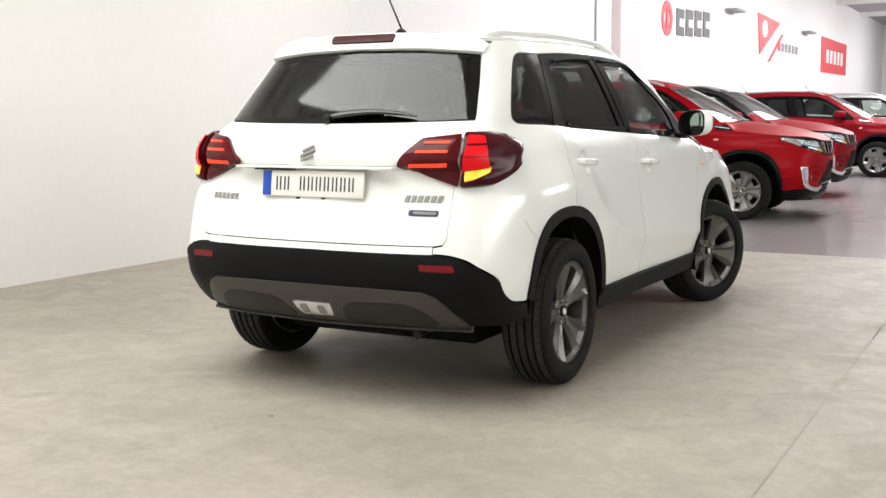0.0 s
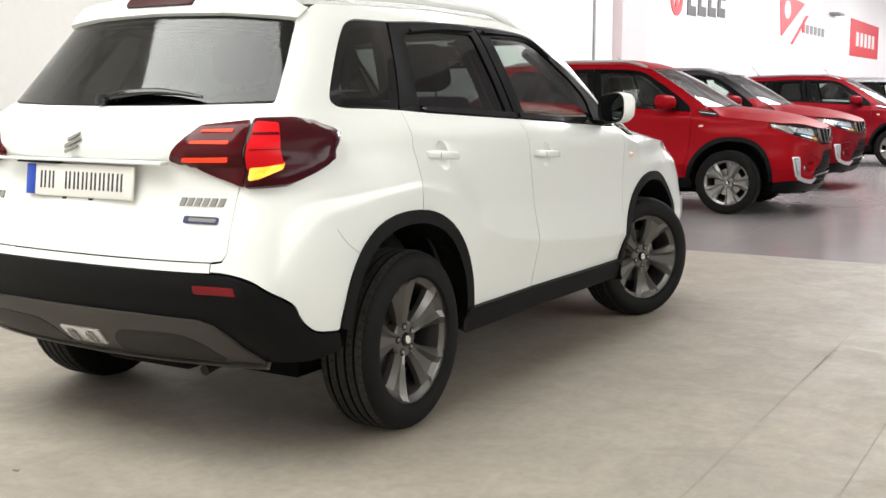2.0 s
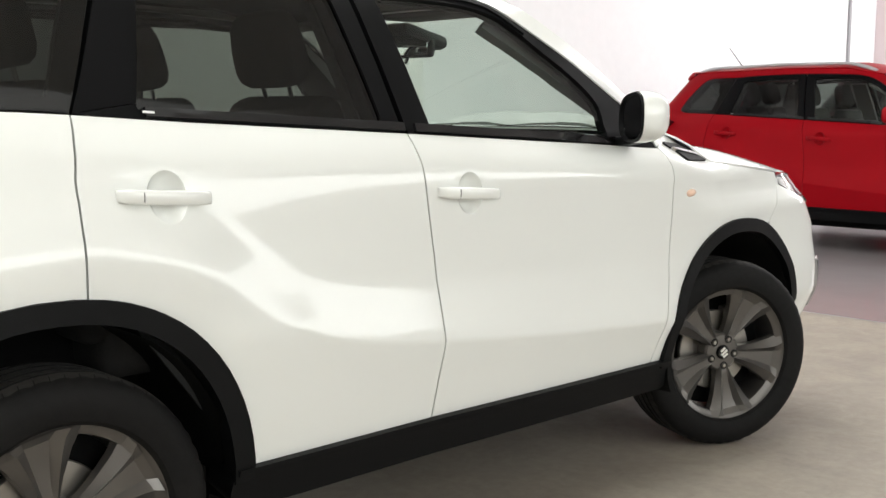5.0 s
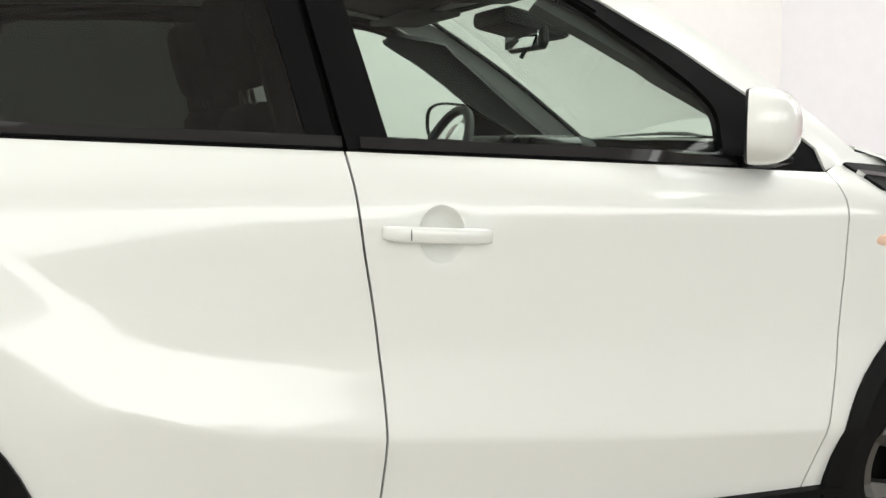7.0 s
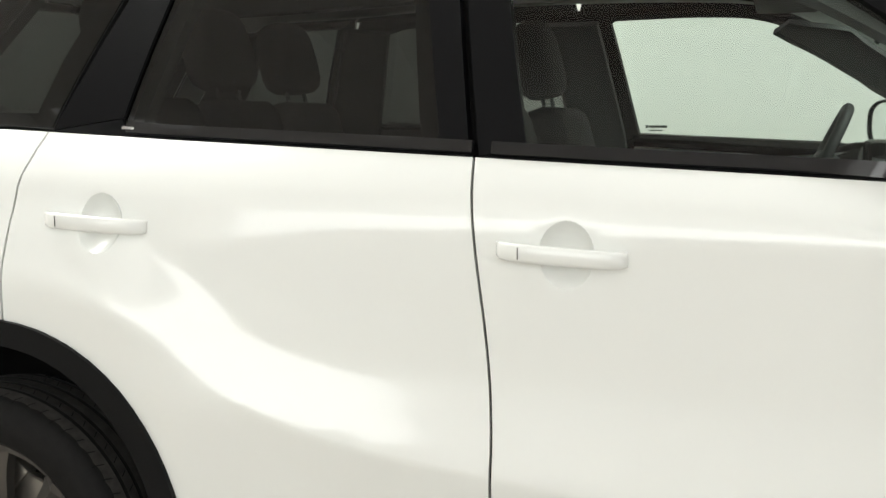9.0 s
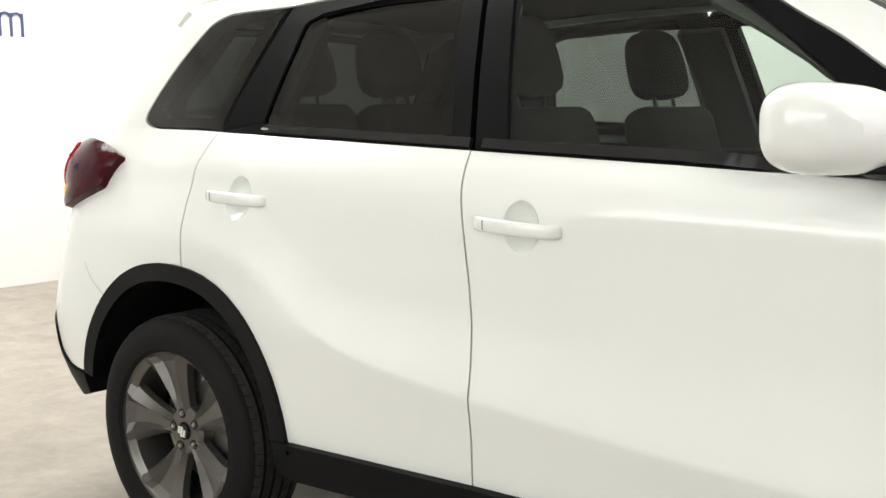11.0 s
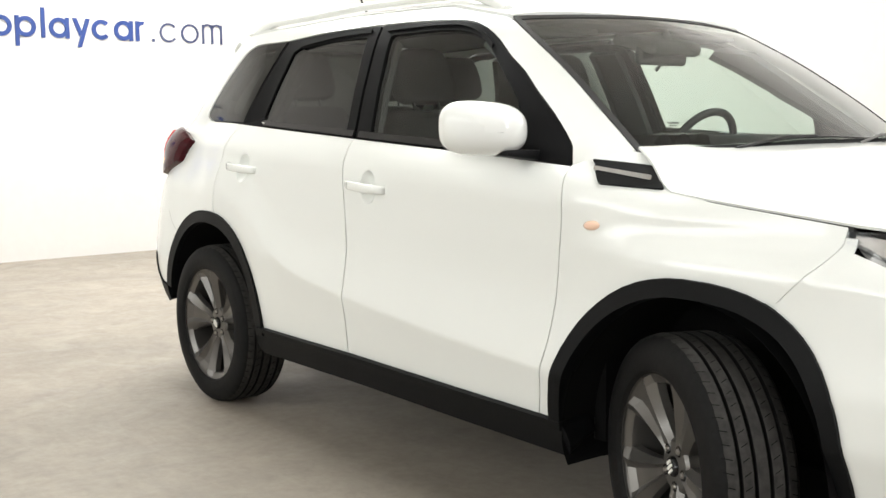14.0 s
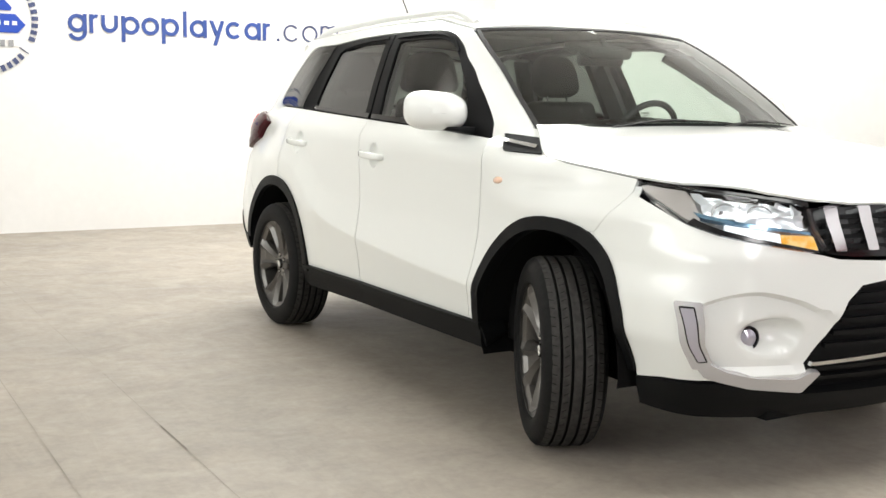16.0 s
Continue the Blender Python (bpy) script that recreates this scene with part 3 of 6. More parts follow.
def spoke(bm, a, mirror=False):
    """One broad spoke that fans out towards the rim, with a hollow running down its middle."""
    rows = [(0.045, 0.026, 0.040, 0.000), (0.072, 0.030, 0.045, 0.000), (0.090, 0.035, 0.049, 0.004), (0.110, 0.042, 0.053, 0.009), (0.140, 0.055, 0.060, 0.013), (0.170, 0.069, 0.066, 0.015), (0.198, 0.087, 0.072, 0.014), (0.2165, 0.112, 0.077, 0.004)]
    rot = Matrix.Rotation(a, 3, "X")
    grid = []
    for r, half, high, dip in rows:
        line = []
        for f, lift in ((-1.0, -0.034), (-0.95, -0.012), (-0.56, 0.005), (-0.30, -dip), (0.30, -dip), (0.56, 0.005), (0.95, -0.012), (1.0, -0.034)):
            line.append(bm.verts.new(rot @ Vector((0.012 + high + lift, 1.035 * half * f, 1.035 * r * (1 - 0.05 * f * f * half / 0.09)))))
        grid.append(line)
    for i in range(len(grid) - 1):
        for j in range(7):
            bm.faces.new((grid[i][j], grid[i][j + 1], grid[i + 1][j + 1], grid[i + 1][j]))


def make_wheel(parent, place, steer=0.0, side=1, rim_mat=None, spokes=5, roll=0.0):
    """A wheel with its outer face towards +X before it is placed."""
    rim_mat = rim_mat or M_RIM
    hub = new("wheel", None)
    hub.empty_display_size = 0.1
    hub.parent = parent
    hub.matrix_local = Matrix.Translation(place) @ Matrix.Rotation(radians(steer) + (math.pi if side < 0 else 0), 4, "Z") @ Matrix.Rotation(roll, 4, "X")
    tyre_verts, tyre_faces = tyre_mesh()
    tyre = mesh_object("tyre", tyre_verts, tyre_faces, M_TYRE, hub, sharp=30)
    tyre.data.materials.append(M_TREAD)
    # ribs take lighter rubber; darker groove floors put their shade into the colour
    for f in tyre.data.polygons:
        if min(math.hypot(tyre_verts[v][1], tyre_verts[v][2]) for v in f.vertices) > 0.3235:
            f.material_index = 1
    tagged(part("tread_cuts", tread_cuts(), M_CORE, hub), kind="stuff")
    part("rim", lathe([(0.233, 0.094), (0.2385, 0.097), (0.2380, 0.090), (0.231, 0.084), (0.222, 0.080), (0.212, 0.074), (0.209, 0.06), (0.207, -0.06), (0.225, -0.095), (0.233, -0.098)], 60), rim_mat, hub, "grey alloy rim")
    for k in range(spokes):
        bm = bmesh.new()
        spoke(bm, 2 * math.pi * k / spokes + math.pi)
        part("spoke", bm, rim_mat, hub, sharp=10)
    part("hub", lathe([(0.0, 0.056), (0.03, 0.056), (0.062, 0.054), (0.070, 0.046), (0.072, -0.02)], 40), rim_mat, hub)
    part("hub_cap", lathe([(0.0, 0.066), (0.022, 0.0655), (0.026, 0.060), (0.027, 0.05)], 32), M_GLOSSBLACK, hub)
    bm = bmesh.new()
    for dy, dz, half in ((-0.004, 0.011, 0.011), (0.0, 0.0, 0.015), (0.004, -0.011, 0.011)):
        box(0.0655, dy - half, dz - 0.0042, 0.0695, dy + half, dz + 0.0042, 0.001, bm, Matrix.Rotation(0.55, 3, "X"), 1)
    part("badge", bm, M_PLATE, hub)
    for k in range(5):
        a = 2 * math.pi * (k + 0.5) / 5
        c = (0, 0.050 * math.sin(a), 0.050 * math.cos(a))
        part("wheel_nut", lathe([(0.0, 0.062), (0.006, 0.0615), (0.008, 0.058), (0.0085, 0.05)], 10, centre=c), M_STEEL, hub)
        part("nut_recess", lathe([(0.009, 0.0570), (0.0135, 0.0575), (0.0150, 0.0540)], 14, centre=c), M_GLOSSBLACK, hub)
    part("brake_disc", lathe([(0.05, 0.0), (0.06, 0.004), (0.142, 0.004), (0.145, 0.0), (0.142, -0.02), (0.05, -0.02)], 40), M_STEEL, hub)
    part("brake_caliper", box(-0.03, 0.05, 0.07, 0.012, 0.135, 0.15, 0.01), M_STEEL, hub)
    part("wheel_back", lathe([(0.0, -0.03), (0.205, -0.03)], 32), M_CORE, hub)
    return hub


# ---- the car ----
HANDLES = ((-0.986, 1.005), (-0.088, 0.971))


def door_surface(u, z):
    """The skin with a dished cup behind each handle."""
    p = shell(u, z)
    for hy, hz in HANDLES:
        d = math.hypot((u - hy - 0.006) / 0.047, (z - hz + 0.001) / 0.057)
        if d < 1:
            p.x -= 0.026 * (1 - d ** 3.0)
    return p


def cup_points(hy, hz):
    return [(hy + 0.006 + r * math.cos(a), hz - 0.001 + 1.21 * r * math.sin(a)) for r in (0.0525, 0.0495, 0.0475, 0.0462, 0.0440, 0.0405, 0.035, 0.027, 0.016) for a in [2 * math.pi * (k + (r * 1000 % 2) * 0.5) / 34 for k in range(34)]] + [(hy + 0.006, hz - 0.001)]


def crease_points(y0, y1):
    """Rows of points along the door crease, so that its edge stays crisp."""
    count = int((y1 - y0) / 0.02)
    return [(y0 + (y1 - y0) * k / count, crease_height(y0 + (y1 - y0) * k / count) + dz) for k in range(count + 1) for dz in (-0.008, 0.0, 0.008)]


def make_handle(door, y, z, side, paint):
    """A pull handle over a round cup in the door."""
    x = shell(y, z).x
    handle = new("handle", None)
    handle.parent = door
    handle.empty_display_size = 0.05
    line = [(y - 0.112, -0.004, 0.012), (y - 0.102, 0.014, 0.0145), (y - 0.08, 0.026, 0.0155), (y - 0.03, 0.034, 0.0155), (y + 0.04, 0.034, 0.0155), (y + 0.08, 0.026, 0.0150), (y + 0.100, 0.014, 0.0140), (y + 0.108, -0.004, 0.0115)]
    pts = [(side * (x + o), yy, z - 0.006 * (yy - y) / 0.1) for yy, o, r in line]
    bm = bmesh.new()
    rings = []
    for (px, py, pz), (_, o, r) in zip(pts, line):
        rings.append([bm.verts.new((px + side * 0.010 * math.copysign(abs(math.cos(a)) ** 0.6, math.cos(a)), py, pz + r * math.copysign(abs(math.sin(a)) ** 0.6, math.sin(a)))) for a in [2 * math.pi * k / 16 for k in range(16)]])
    for i in range(len(rings) - 1):
        for k in range(16):
            bm.faces.new((rings[i][k], rings[i][(k + 1) % 16], rings[i + 1][(k + 1) % 16], rings[i + 1][k]))
    bm.faces.new(rings[0]), bm.faces.new(rings[-1])
    part("grip", bm, paint, handle)
    part("lock_seam", box(side * (x + 0.0300), y - 0.0682, z - 0.0060, side * (x + 0.0390), y - 0.0668, z + 0.0140), M_CORE, handle)


def make_mirror(car, side, paint):
    """A door mirror swept back: painted shell, black rim and arm, glass on its rear."""
    mirror = new("door_mirror", None)
    mirror.parent = car
    mirror.empty_display_size = 0.1
    c = Vector((0.915, 0.605, 1.170))
    along, ahead = Vector((0.80, -0.60, 0)), Vector((0.60, 0.80, 0))

    def spot(a, b, z):
        p = c + along * a + ahead * b
        return (side * p.x, p.y, c.z + z)

    def outline(scale, k):
        a = 2 * math.pi * k / 40
        cx, cz = math.copysign(abs(math.cos(a)) ** 0.66, math.cos(a)), math.copysign(abs(math.sin(a)) ** 0.72, math.sin(a))
        return 0.126 * scale * cx, 0.077 * scale * cz + (0.010 * cx if cz > 0 else 0.002 * cx)

    def skin(rows, mat, name, label=""):
        bm = bmesh.new()
        rings = [[bm.verts.new(spot(outline(s, k)[0], b, outline(s, k)[1])) for k in range(40)] for b, s in rows]
        for i in range(len(rings) - 1):
            for k in range(40):
                bm.faces.new((rings[i][k], rings[i][(k + 1) % 40], rings[i + 1][(k + 1) % 40], rings[i + 1][k]))
        bmesh.ops.remove_doubles(bm, verts=bm.verts, dist=0.0003)
        return part(name, bm, mat, mirror, label)

    skin(((-0.048, 0.98), (-0.038, 1.0), (-0.012, 0.99), (0.010, 0.94), (0.028, 0.83), (0.042, 0.66), (0.051, 0.42), (0.055, 0.18), (0.056, 0.0)), paint, "mirror_shell", "smooth painted mirror shell")
    skin(((-0.048, 0.985), (-0.054, 0.94), (-0.053, 0.90), (-0.044, 0.86)), M_CLAD, "mirror_bezel")
    bm = bmesh.new()
    bm.faces.new([bm.verts.new(spot(outline(0.87, k)[0], -0.046, outline(0.87, k)[1])) for k in range(40)])
    part("mirror_pane", bm, M_MIRROR, mirror, "silvered mirror glass")
    bm = box(0.745, 0.612, 1.074, 0.890, 0.707, 1.110, 0.010)
    for v in bm.verts:
        if v.co.x > 0.84:
            v.co.y = 0.650 + (v.co.y - 0.662) * 0.6
            v.co.z = 1.110 - (1.110 - v.co.z) * 0.45
        v.co.x *= side
    part("mirror_arm", bm, M_CLAD, mirror)
    return mirror


def make_seat(parent, x, y, z, lean=12, rear=False, width=0.50):
    """A car seat: cushion, backrest, headrest on two posts."""
    seat = new("seat", None)
    seat.parent = parent
    seat.empty_display_size = 0.1
    part("cushion", box(x - width / 2, y - 0.02, z - 0.05, x + width / 2, y + 0.48, z + 0.11, 0.05, segments=3), M_SEAT, seat)
    turn = Matrix.Rotation(radians(lean), 3, "X")
    bm = box(x - width / 2, -0.06, 0.0, x + width / 2, 0.07, 0.60, 0.05, segments=3)
    for v in bm.verts:
        if v.co.z > 0.45:
            v.co.x = x + (v.co.x - x) * 0.80
        q = turn @ Vector((0, v.co.y, v.co.z))
        v.co.y, v.co.z = q.y + y, q.z + z + 0.04
    part("backrest", bm, M_SEAT, seat)
    bm = bmesh.new()
    top = Vector((x, y, z + 0.04)) + turn @ Vector((0, 0.0, 0.735))
    for r in range(9):
        v = math.pi * (r / 8 - 0.5)
        for k in range(24):
            a = 2 * math.pi * k / 24
            cr = abs(math.cos(v)) ** 0.45
            px = 0.135 * cr * math.copysign(abs(math.cos(a)) ** 0.5, math.cos(a))
            py = 0.055 * cr * math.copysign(abs(math.sin(a)) ** 0.7, math.sin(a))
            pz = 0.105 * math.copysign(abs(math.sin(v)) ** 0.6, math.sin(v))
            px *= 1 - 0.12 * (pz / 0.105)
            q = turn @ Vector((px, py, pz))
            bm.verts.new(top + q)
    bm.verts.ensure_lookup_table()
    for r in range(8):
        for k in range(24):
            bm.faces.new((bm.verts[r * 24 + k], bm.verts[r * 24 + (k + 1) % 24], bm.verts[(r + 1) * 24 + (k + 1) % 24], bm.verts[(r + 1) * 24 + k]))
    bmesh.ops.remove_doubles(bm, verts=bm.verts, dist=0.0005)
    part("headrest", bm, M_SEAT, seat)
    for dx in (-0.06, 0.06):
        a = Vector((x + dx, y, z + 0.04)) + turn @ Vector((0, 0, 0.58))
        b = Vector((x + dx, y, z + 0.04)) + turn @ Vector((0, 0, 0.67))
        part("headrest_post", tube([a, b], 0.006), M_DASH, seat)


def rounded(points, r=0.02, per=4):
    """Rounds the corners of a closed 2D outline."""
    out, n = [], len(points)
    for i in range(n):
        a, b, c = Vector(points[i - 1]), Vector(points[i]), Vector(points[(i + 1) % n])
        d1, d2 = a - b, c - b
        k = min(r, d1.length * 0.45, d2.length * 0.45)
        p, q = b + d1.normalized() * k, b + d2.normalized() * k
        for j in range(per + 1):
            t = j / per
            out.append(tuple(p * (1 - t) ** 2 + b * 2 * t * (1 - t) + q * t * t))
    return out


def moulding_surface(u, z):
    """The arch mouldings stand out from the skin low down."""
    p = shell(u, z)
    if z < 0.58:
        k = 0.65 if u < -1.25 else lerp(u, [-1.25, -1.0, 1.2, 1.45], [0.65, 0.25, 0.25, 0.0])
        p.x = (1 - k) * p.x + k * shell(u, 0.58).x
    return p


def make_side(car, side, paint, roof_paint, full=True):
    """All panels of one side of the car."""
    # one stamped side: quarter panel, roof rail and front pillar
    top = [on_y(y, lerp(y, [-1.45, -1.0, -0.6, 0.0, 0.345], [1.554, 1.570, 1.582, 1.575, 1.515])) for y in (0.33, 0.2, 0.0, -0.3, -0.6, -0.9, -1.2, -1.42)]
    rear_edge = [on_x(0.556, 1.545), on_x(0.558, 1.492), on_x(0.588, 1.40), on_x(0.618, 1.30), on_x(0.643, 1.212), on_x(0.649, 1.165), on_x(0.635, 1.08), on_x(0.633, 0.90), on_x(0.631, 0.732), on_x(0.616, 0.704), on_x(0.58, 0.698), on_x(0.58, 0.670)]
    low = BUMPER_TOP
    window_rear = curve_through([on_y(-1.44, 1.188), on_y(-1.505, 1.198), on_y(-1.527, 1.235), on_y(-1.43, 1.37), on_y(-1.325, 1.477), on_y(-1.24, 1.508)], 4)
    arch_back = [p for p in ARCH_REAR if p[0] < -1.182][::-1]
    pillar_edge = [(0.985 - 0.64 * k, 1.108 + 0.408 * k + 0.022 * math.sin(math.pi * k) + 0.004) for k in [j / 14 for j in range(14)]]
    outline = REAR_SEAM + [on_y(-1.25, 1.183)] + window_rear + [on_y(-1.12, 1.51)] + FRAME_TOP + pillar_edge + top + rear_edge + low + arch_back
    stamped = panel("side_panel", outline, paint, car, side=side, step=0.028)
    stamped.data.materials.append(roof_paint)
    for f in stamped.data.polygons:
        if f.center.z > 1.20:
            f.material_index = 1
    # doors
    arch_front_part = [p for p in ARCH_REAR if p[0] >= -1.182]
    outline = [(-0.222, 0.376)] + B_SEAM[1:] + [(y, z) for y, z in belt_line(-0.256, -1.15)][1:] + REAR_SEAM[::-1][1:] + arch_front_part[::-1][1:] + [(-0.80, 0.375)]
    rear_door = panel("rear_door", outline, paint, car, side=side, step=0.026, surf=door_surface, extra=cup_points(*HANDLES[0]) + crease_points(-0.72, -0.23))
    outline = B_SEAM[::-1] + [(0.758, 0.365)] + A_SEAM[1:] + [(y, z) for y, z in belt_line(0.832, -0.256)][1:-1]
    front_door = panel("front_door", outline, paint, car, side=side, step=0.026, surf=door_surface, extra=cup_points(*HANDLES[1]) + crease_points(-0.18, 0.79))
    # black window frames, in which the panes sit
    window_rear_in = [on_y(-1.145, 1.182)] + [on_y(-1.25, 1.187)] + window_rear + [on_y(-1.12, 1.512), (-1.012, 1.514)]
    q_pane = [on_y(-1.19, 1.215), on_y(-1.42, 1.22), on_y(-1.465, 1.25), on_y(-1.395, 1.36), on_y(-1.29, 1.465), on_y(-1.20, 1.485), on_y(-1.08, 1.488)]
    panel("quarter_window", window_rear_in, M_PRIVACY, car, out=-0.002, gap=0.003, side=side, thick=0.004, label="dark privacy quarter glass")
    panel("quarter_frame", [window_rear_in[0], on_y(-1.25, 1.187)] + window_rear + window_rear_in[-2:] + [q_pane[-1]] + q_pane[::-1][1:] + [q_pane[-1], window_rear_in[-1]], M_SEALGAP, car, out=-0.006, gap=0.001, side=side, thick=0.02)
    r_pane = rounded([(-0.992, 1.187), (-0.325, 1.160), (-0.392, 1.493), (-0.62, 1.494), (-0.86, 1.486), (-0.925, 1.464)], 0.015)
    frame_r = [(-1.142, 1.180)] + belt_line(-1.142, -0.265)[1:] + [(-0.335, 1.530)] + [p for p in FRAME_TOP if p[0] < -0.335][::-1] + [(-1.0, 1.510)]
    window = panel("rear_window_frame", frame_r + [frame_r[0]] + [r_pane[0]] + r_pane[::-1], M_PILLAR, rear_door, out=-0.003, gap=0.001, side=side, thick=0.03, label="black window frame")
    panel("rear_side_window", r_pane, M_PRIVACY, rear_door, out=-0.010, gap=-0.008, side=side, thick=0.004, label="dark privacy glass")
    f_pane = curve_through([(0.565, 1.112), (0.576, 1.20), (0.518, 1.272), (0.385, 1.372), (0.28, 1.444), (0.16, 1.482), (0.02, 1.492), (-0.222, 1.490)], 4) + [(-0.236, 1.482), (-0.165, 1.150)]
    frame_f = belt_line(-0.249, 0.829) + FRAME_TOP[::-1][1:]
    frame_f = [p for p in frame_f if p[0] > -0.318] + [(-0.322, 1.530)]
    panel("front_window_frame", frame_f + [frame_f[0], f_pane[-1]] + f_pane[::-1][1:] + [f_pane[-1]], M_PILLAR, front_door, out=-0.003, gap=0.001, side=side, thick=0.03, label="black window frame")
    panel("front_side_window", f_pane, M_CLEARGLASS, front_door, out=-0.010, gap=-0.008, side=side, thick=0.004, label="clear green-tinted glass")
    if side < 0:
        for y0, y1, z0, z1, m in ((-0.150, -0.143, 1.170, 1.180, M_INK), (-0.140, -0.085, 1.171, 1.178, M_LINER), (-0.140, -0.10, 1.161, 1.165, M_LINER)):
            panel("glass_mark", [(y0, z0), (y1, z0), (y1, z1), (y0, z1)], m, front_door, out=-0.007, gap=0, side=side, thick=0.001, step=0.02)
    # belt strips and the slim bright clip
    for y0, y1, door in ((-0.975, -0.26, rear_door), (-0.225, 0.60, front_door)):
        strip = belt_line(y0, y1, -0.003) + [(u, z + 0.022) for u, z in reversed(belt_line(y0, y1, -0.003))]
        panel("belt_strip", strip, M_GLOSSBLACK, door, out=0.006, gap=0, side=side, thick=0.012, step=0.02)
    panel("belt_clip", rounded([(-0.985, 1.178), (-0.955, 1.176), (-0.955, 1.182), (-0.982, 1.184)], 0.003), M_CHROME, rear_door, out=0.008, gap=0, side=side, step=0.01)
    # wind deflectors of dark plastic over the doors
    for line, door in ((((-0.868, 1.480), (-0.62, 1.502), (-0.375, 1.506)), rear_door), (((-0.27, 1.505), (0.02, 1.506), (0.17, 1.494), (0.26, 1.462), (0.335, 1.416)), front_door)):
        pts = curve_through(line, 5)
        panel("window_deflector", pts + [(u, z + 0.012) for u, z in reversed(pts)], M_PILLAR, door, out=0.004, gap=0, side=side, step=0.02)
    if full:
        make_handle(rear_door, *HANDLES[0], side, paint)
        make_handle(front_door, *HANDLES[1], side, paint)
    # front wing
    hood_edge = [on_y(y, lerp(y, *BELT) - 0.003) for y in (0.93, 1.0, 1.09, 1.18, 1.3, 1.42, 1.55, 1.655)]
    fender = panel("fender", outline_order(A_SEAM, hood_edge, ARCH_FRONT), paint, car, side=side, step=0.026, gap=0.0012)
    # painted strip added behind the bumper seam, so that the gap looks lighter
    panel("wing_bracket", [on_y(1.48, 0.775), on_y(1.545, 0.76), on_y(1.675, 0.905), on_y(1.68, 0.94), on_y(1.63, 0.94), on_y(1.56, 0.87)], paint, fender, out=-0.004, gap=0, thick=0.004, side=side, step=0.02)
    # vent garnish and side repeater
    vent = rounded([on_y(0.890, 1.087), on_y(1.075, 1.070), on_y(1.146, 1.018), on_y(0.965, 1.026)], 0.010)
    panel("vent", vent, M_CLAD, fender, out=0.006, gap=0, side=side, step=0.015, label="black vent garnish")
    bar = rounded([on_y(0.915, 1.065), on_y(1.090, 1.045), on_y(1.098, 1.033), on_y(0.925, 1.056)], 0.003)
    panel("vent_bar", bar, M_CHROME, fender, out=0.011, gap=0, side=side, step=0.01, label="bright metal bar")
    y, z = 0.959, 0.920
    x = shell(y, z).x
    bm = bmesh.new()
    bmesh.ops.create_uvsphere(bm, u_segments=16, v_segments=10, radius=1.0)
    for v in bm.verts:
        v.co = Vector((side * (x + v.co.x * 0.012), y + v.co.y * 0.028, z + v.co.z * 0.013 + v.co.y * 0.002))
    part("side_repeater", bm, M_PALEAMBER, fender, "pale orange indicator lens")
    # arch mouldings and liners
    for name, centre, outer, a0, a1 in (("rear", REAR_AXLE + 0.001, ARCH_REAR, 2, 167), ("front", FRONT_AXLE + 0.014, ARCH_FRONT, 2, 178)):
        big = [on_y(yy, zz) for yy, zz in arch(centre, 0.453 if name == "rear" else 0.456, 0.487 if name == "rear" else 0.484, a0, a1, 30, square=name == "front")]
        small = [on_y(yy, zz) for yy, zz in arch(centre, 0.401 if name == "rear" else 0.413, 0.438 if name == "rear" else 0.437, a0, a1, 30, square=name == "front")]
        panel("wheel_arch_moulding", big + small[::-1], M_CLAD, car, out=0.010, gap=0, thick=0.05, side=side, step=0.02, surf=moulding_surface, label="matt black plastic arch moulding")
        bm = bmesh.new()
        rings = []
        for xx, r in ((0.845, 0.412), (0.80, 0.412), (0.50, 0.41), (0.48, 0.385), (0.48, 0.0)):
            rings.append([bm.verts.new((side * xx, centre + r * math.cos(a), 0.33 + r * 1.06 * math.sin(a) if math.sin(a) > 0 else 0.33 + r * 0.55 * math.sin(a))) for a in [radians(-8 + (180 if name == "rear" else 208) * k / 32) for k in range(33)]])
        for i in range(4):
            for k in range(32):
                bm.faces.new((rings[i][k], rings[i][k + 1], rings[i + 1][k + 1], rings[i + 1][k]))
        bmesh.ops.remove_doubles(bm, verts=bm.verts, dist=0.0005)
        part("wheel_liner", bm, M_CORE, car)
    line = curve_through([on_y(-1.575, 0.700), on_y(-1.64, 0.742), on_y(-1.685, 0.79)], 5)
    panel("bumper_seam", line + [(u - 0.0016, z - 0.0012) for u, z in reversed(line)], M_SEAM, car, out=0.0006, gap=0, thick=0.001, side=side, step=0.02)
    # sill
    sill = [(-0.845, 0.385), (0.86, 0.372), (0.885, 0.31), (0.86, 0.272), (-0.83, 0.282), (-0.86, 0.32)]
    panel("sill", rounded(sill, 0.03), M_CLAD, car, out=0.012, gap=0, thick=0.10, side=side, step=0.03, label="matt black plastic sill", bulge=-0.006)
    panel("sill_ledge", belt_less([(-0.842, 0.372), (-0.842, 0.386), (0.858, 0.373), (0.858, 0.359)]), M_CLAD, car, out=0.020, gap=0, thick=0.03, side=side, step=0.03)
    panel("sill_under", [(-0.83, 0.21), (0.85, 0.21), (0.86, 0.30), (-0.83, 0.30)], M_CORE, car, out=-0.10, gap=0, thick=0.01, side=side, step=0.06)
    # dark sheet added behind the gaps, so that they read as shaded
    core = [(-0.80, 0.28), (0.80, 0.28), (0.85, 0.60), (0.98, 0.76), (1.1, 0.80), (1.12, 1.0), (0.9, 1.06), (0.5, 1.08), (-0.24, 1.115), (-0.9, 1.145), (-1.12, 1.155), (-1.14, 0.84), (-1.0, 0.78), (-0.86, 0.62)]
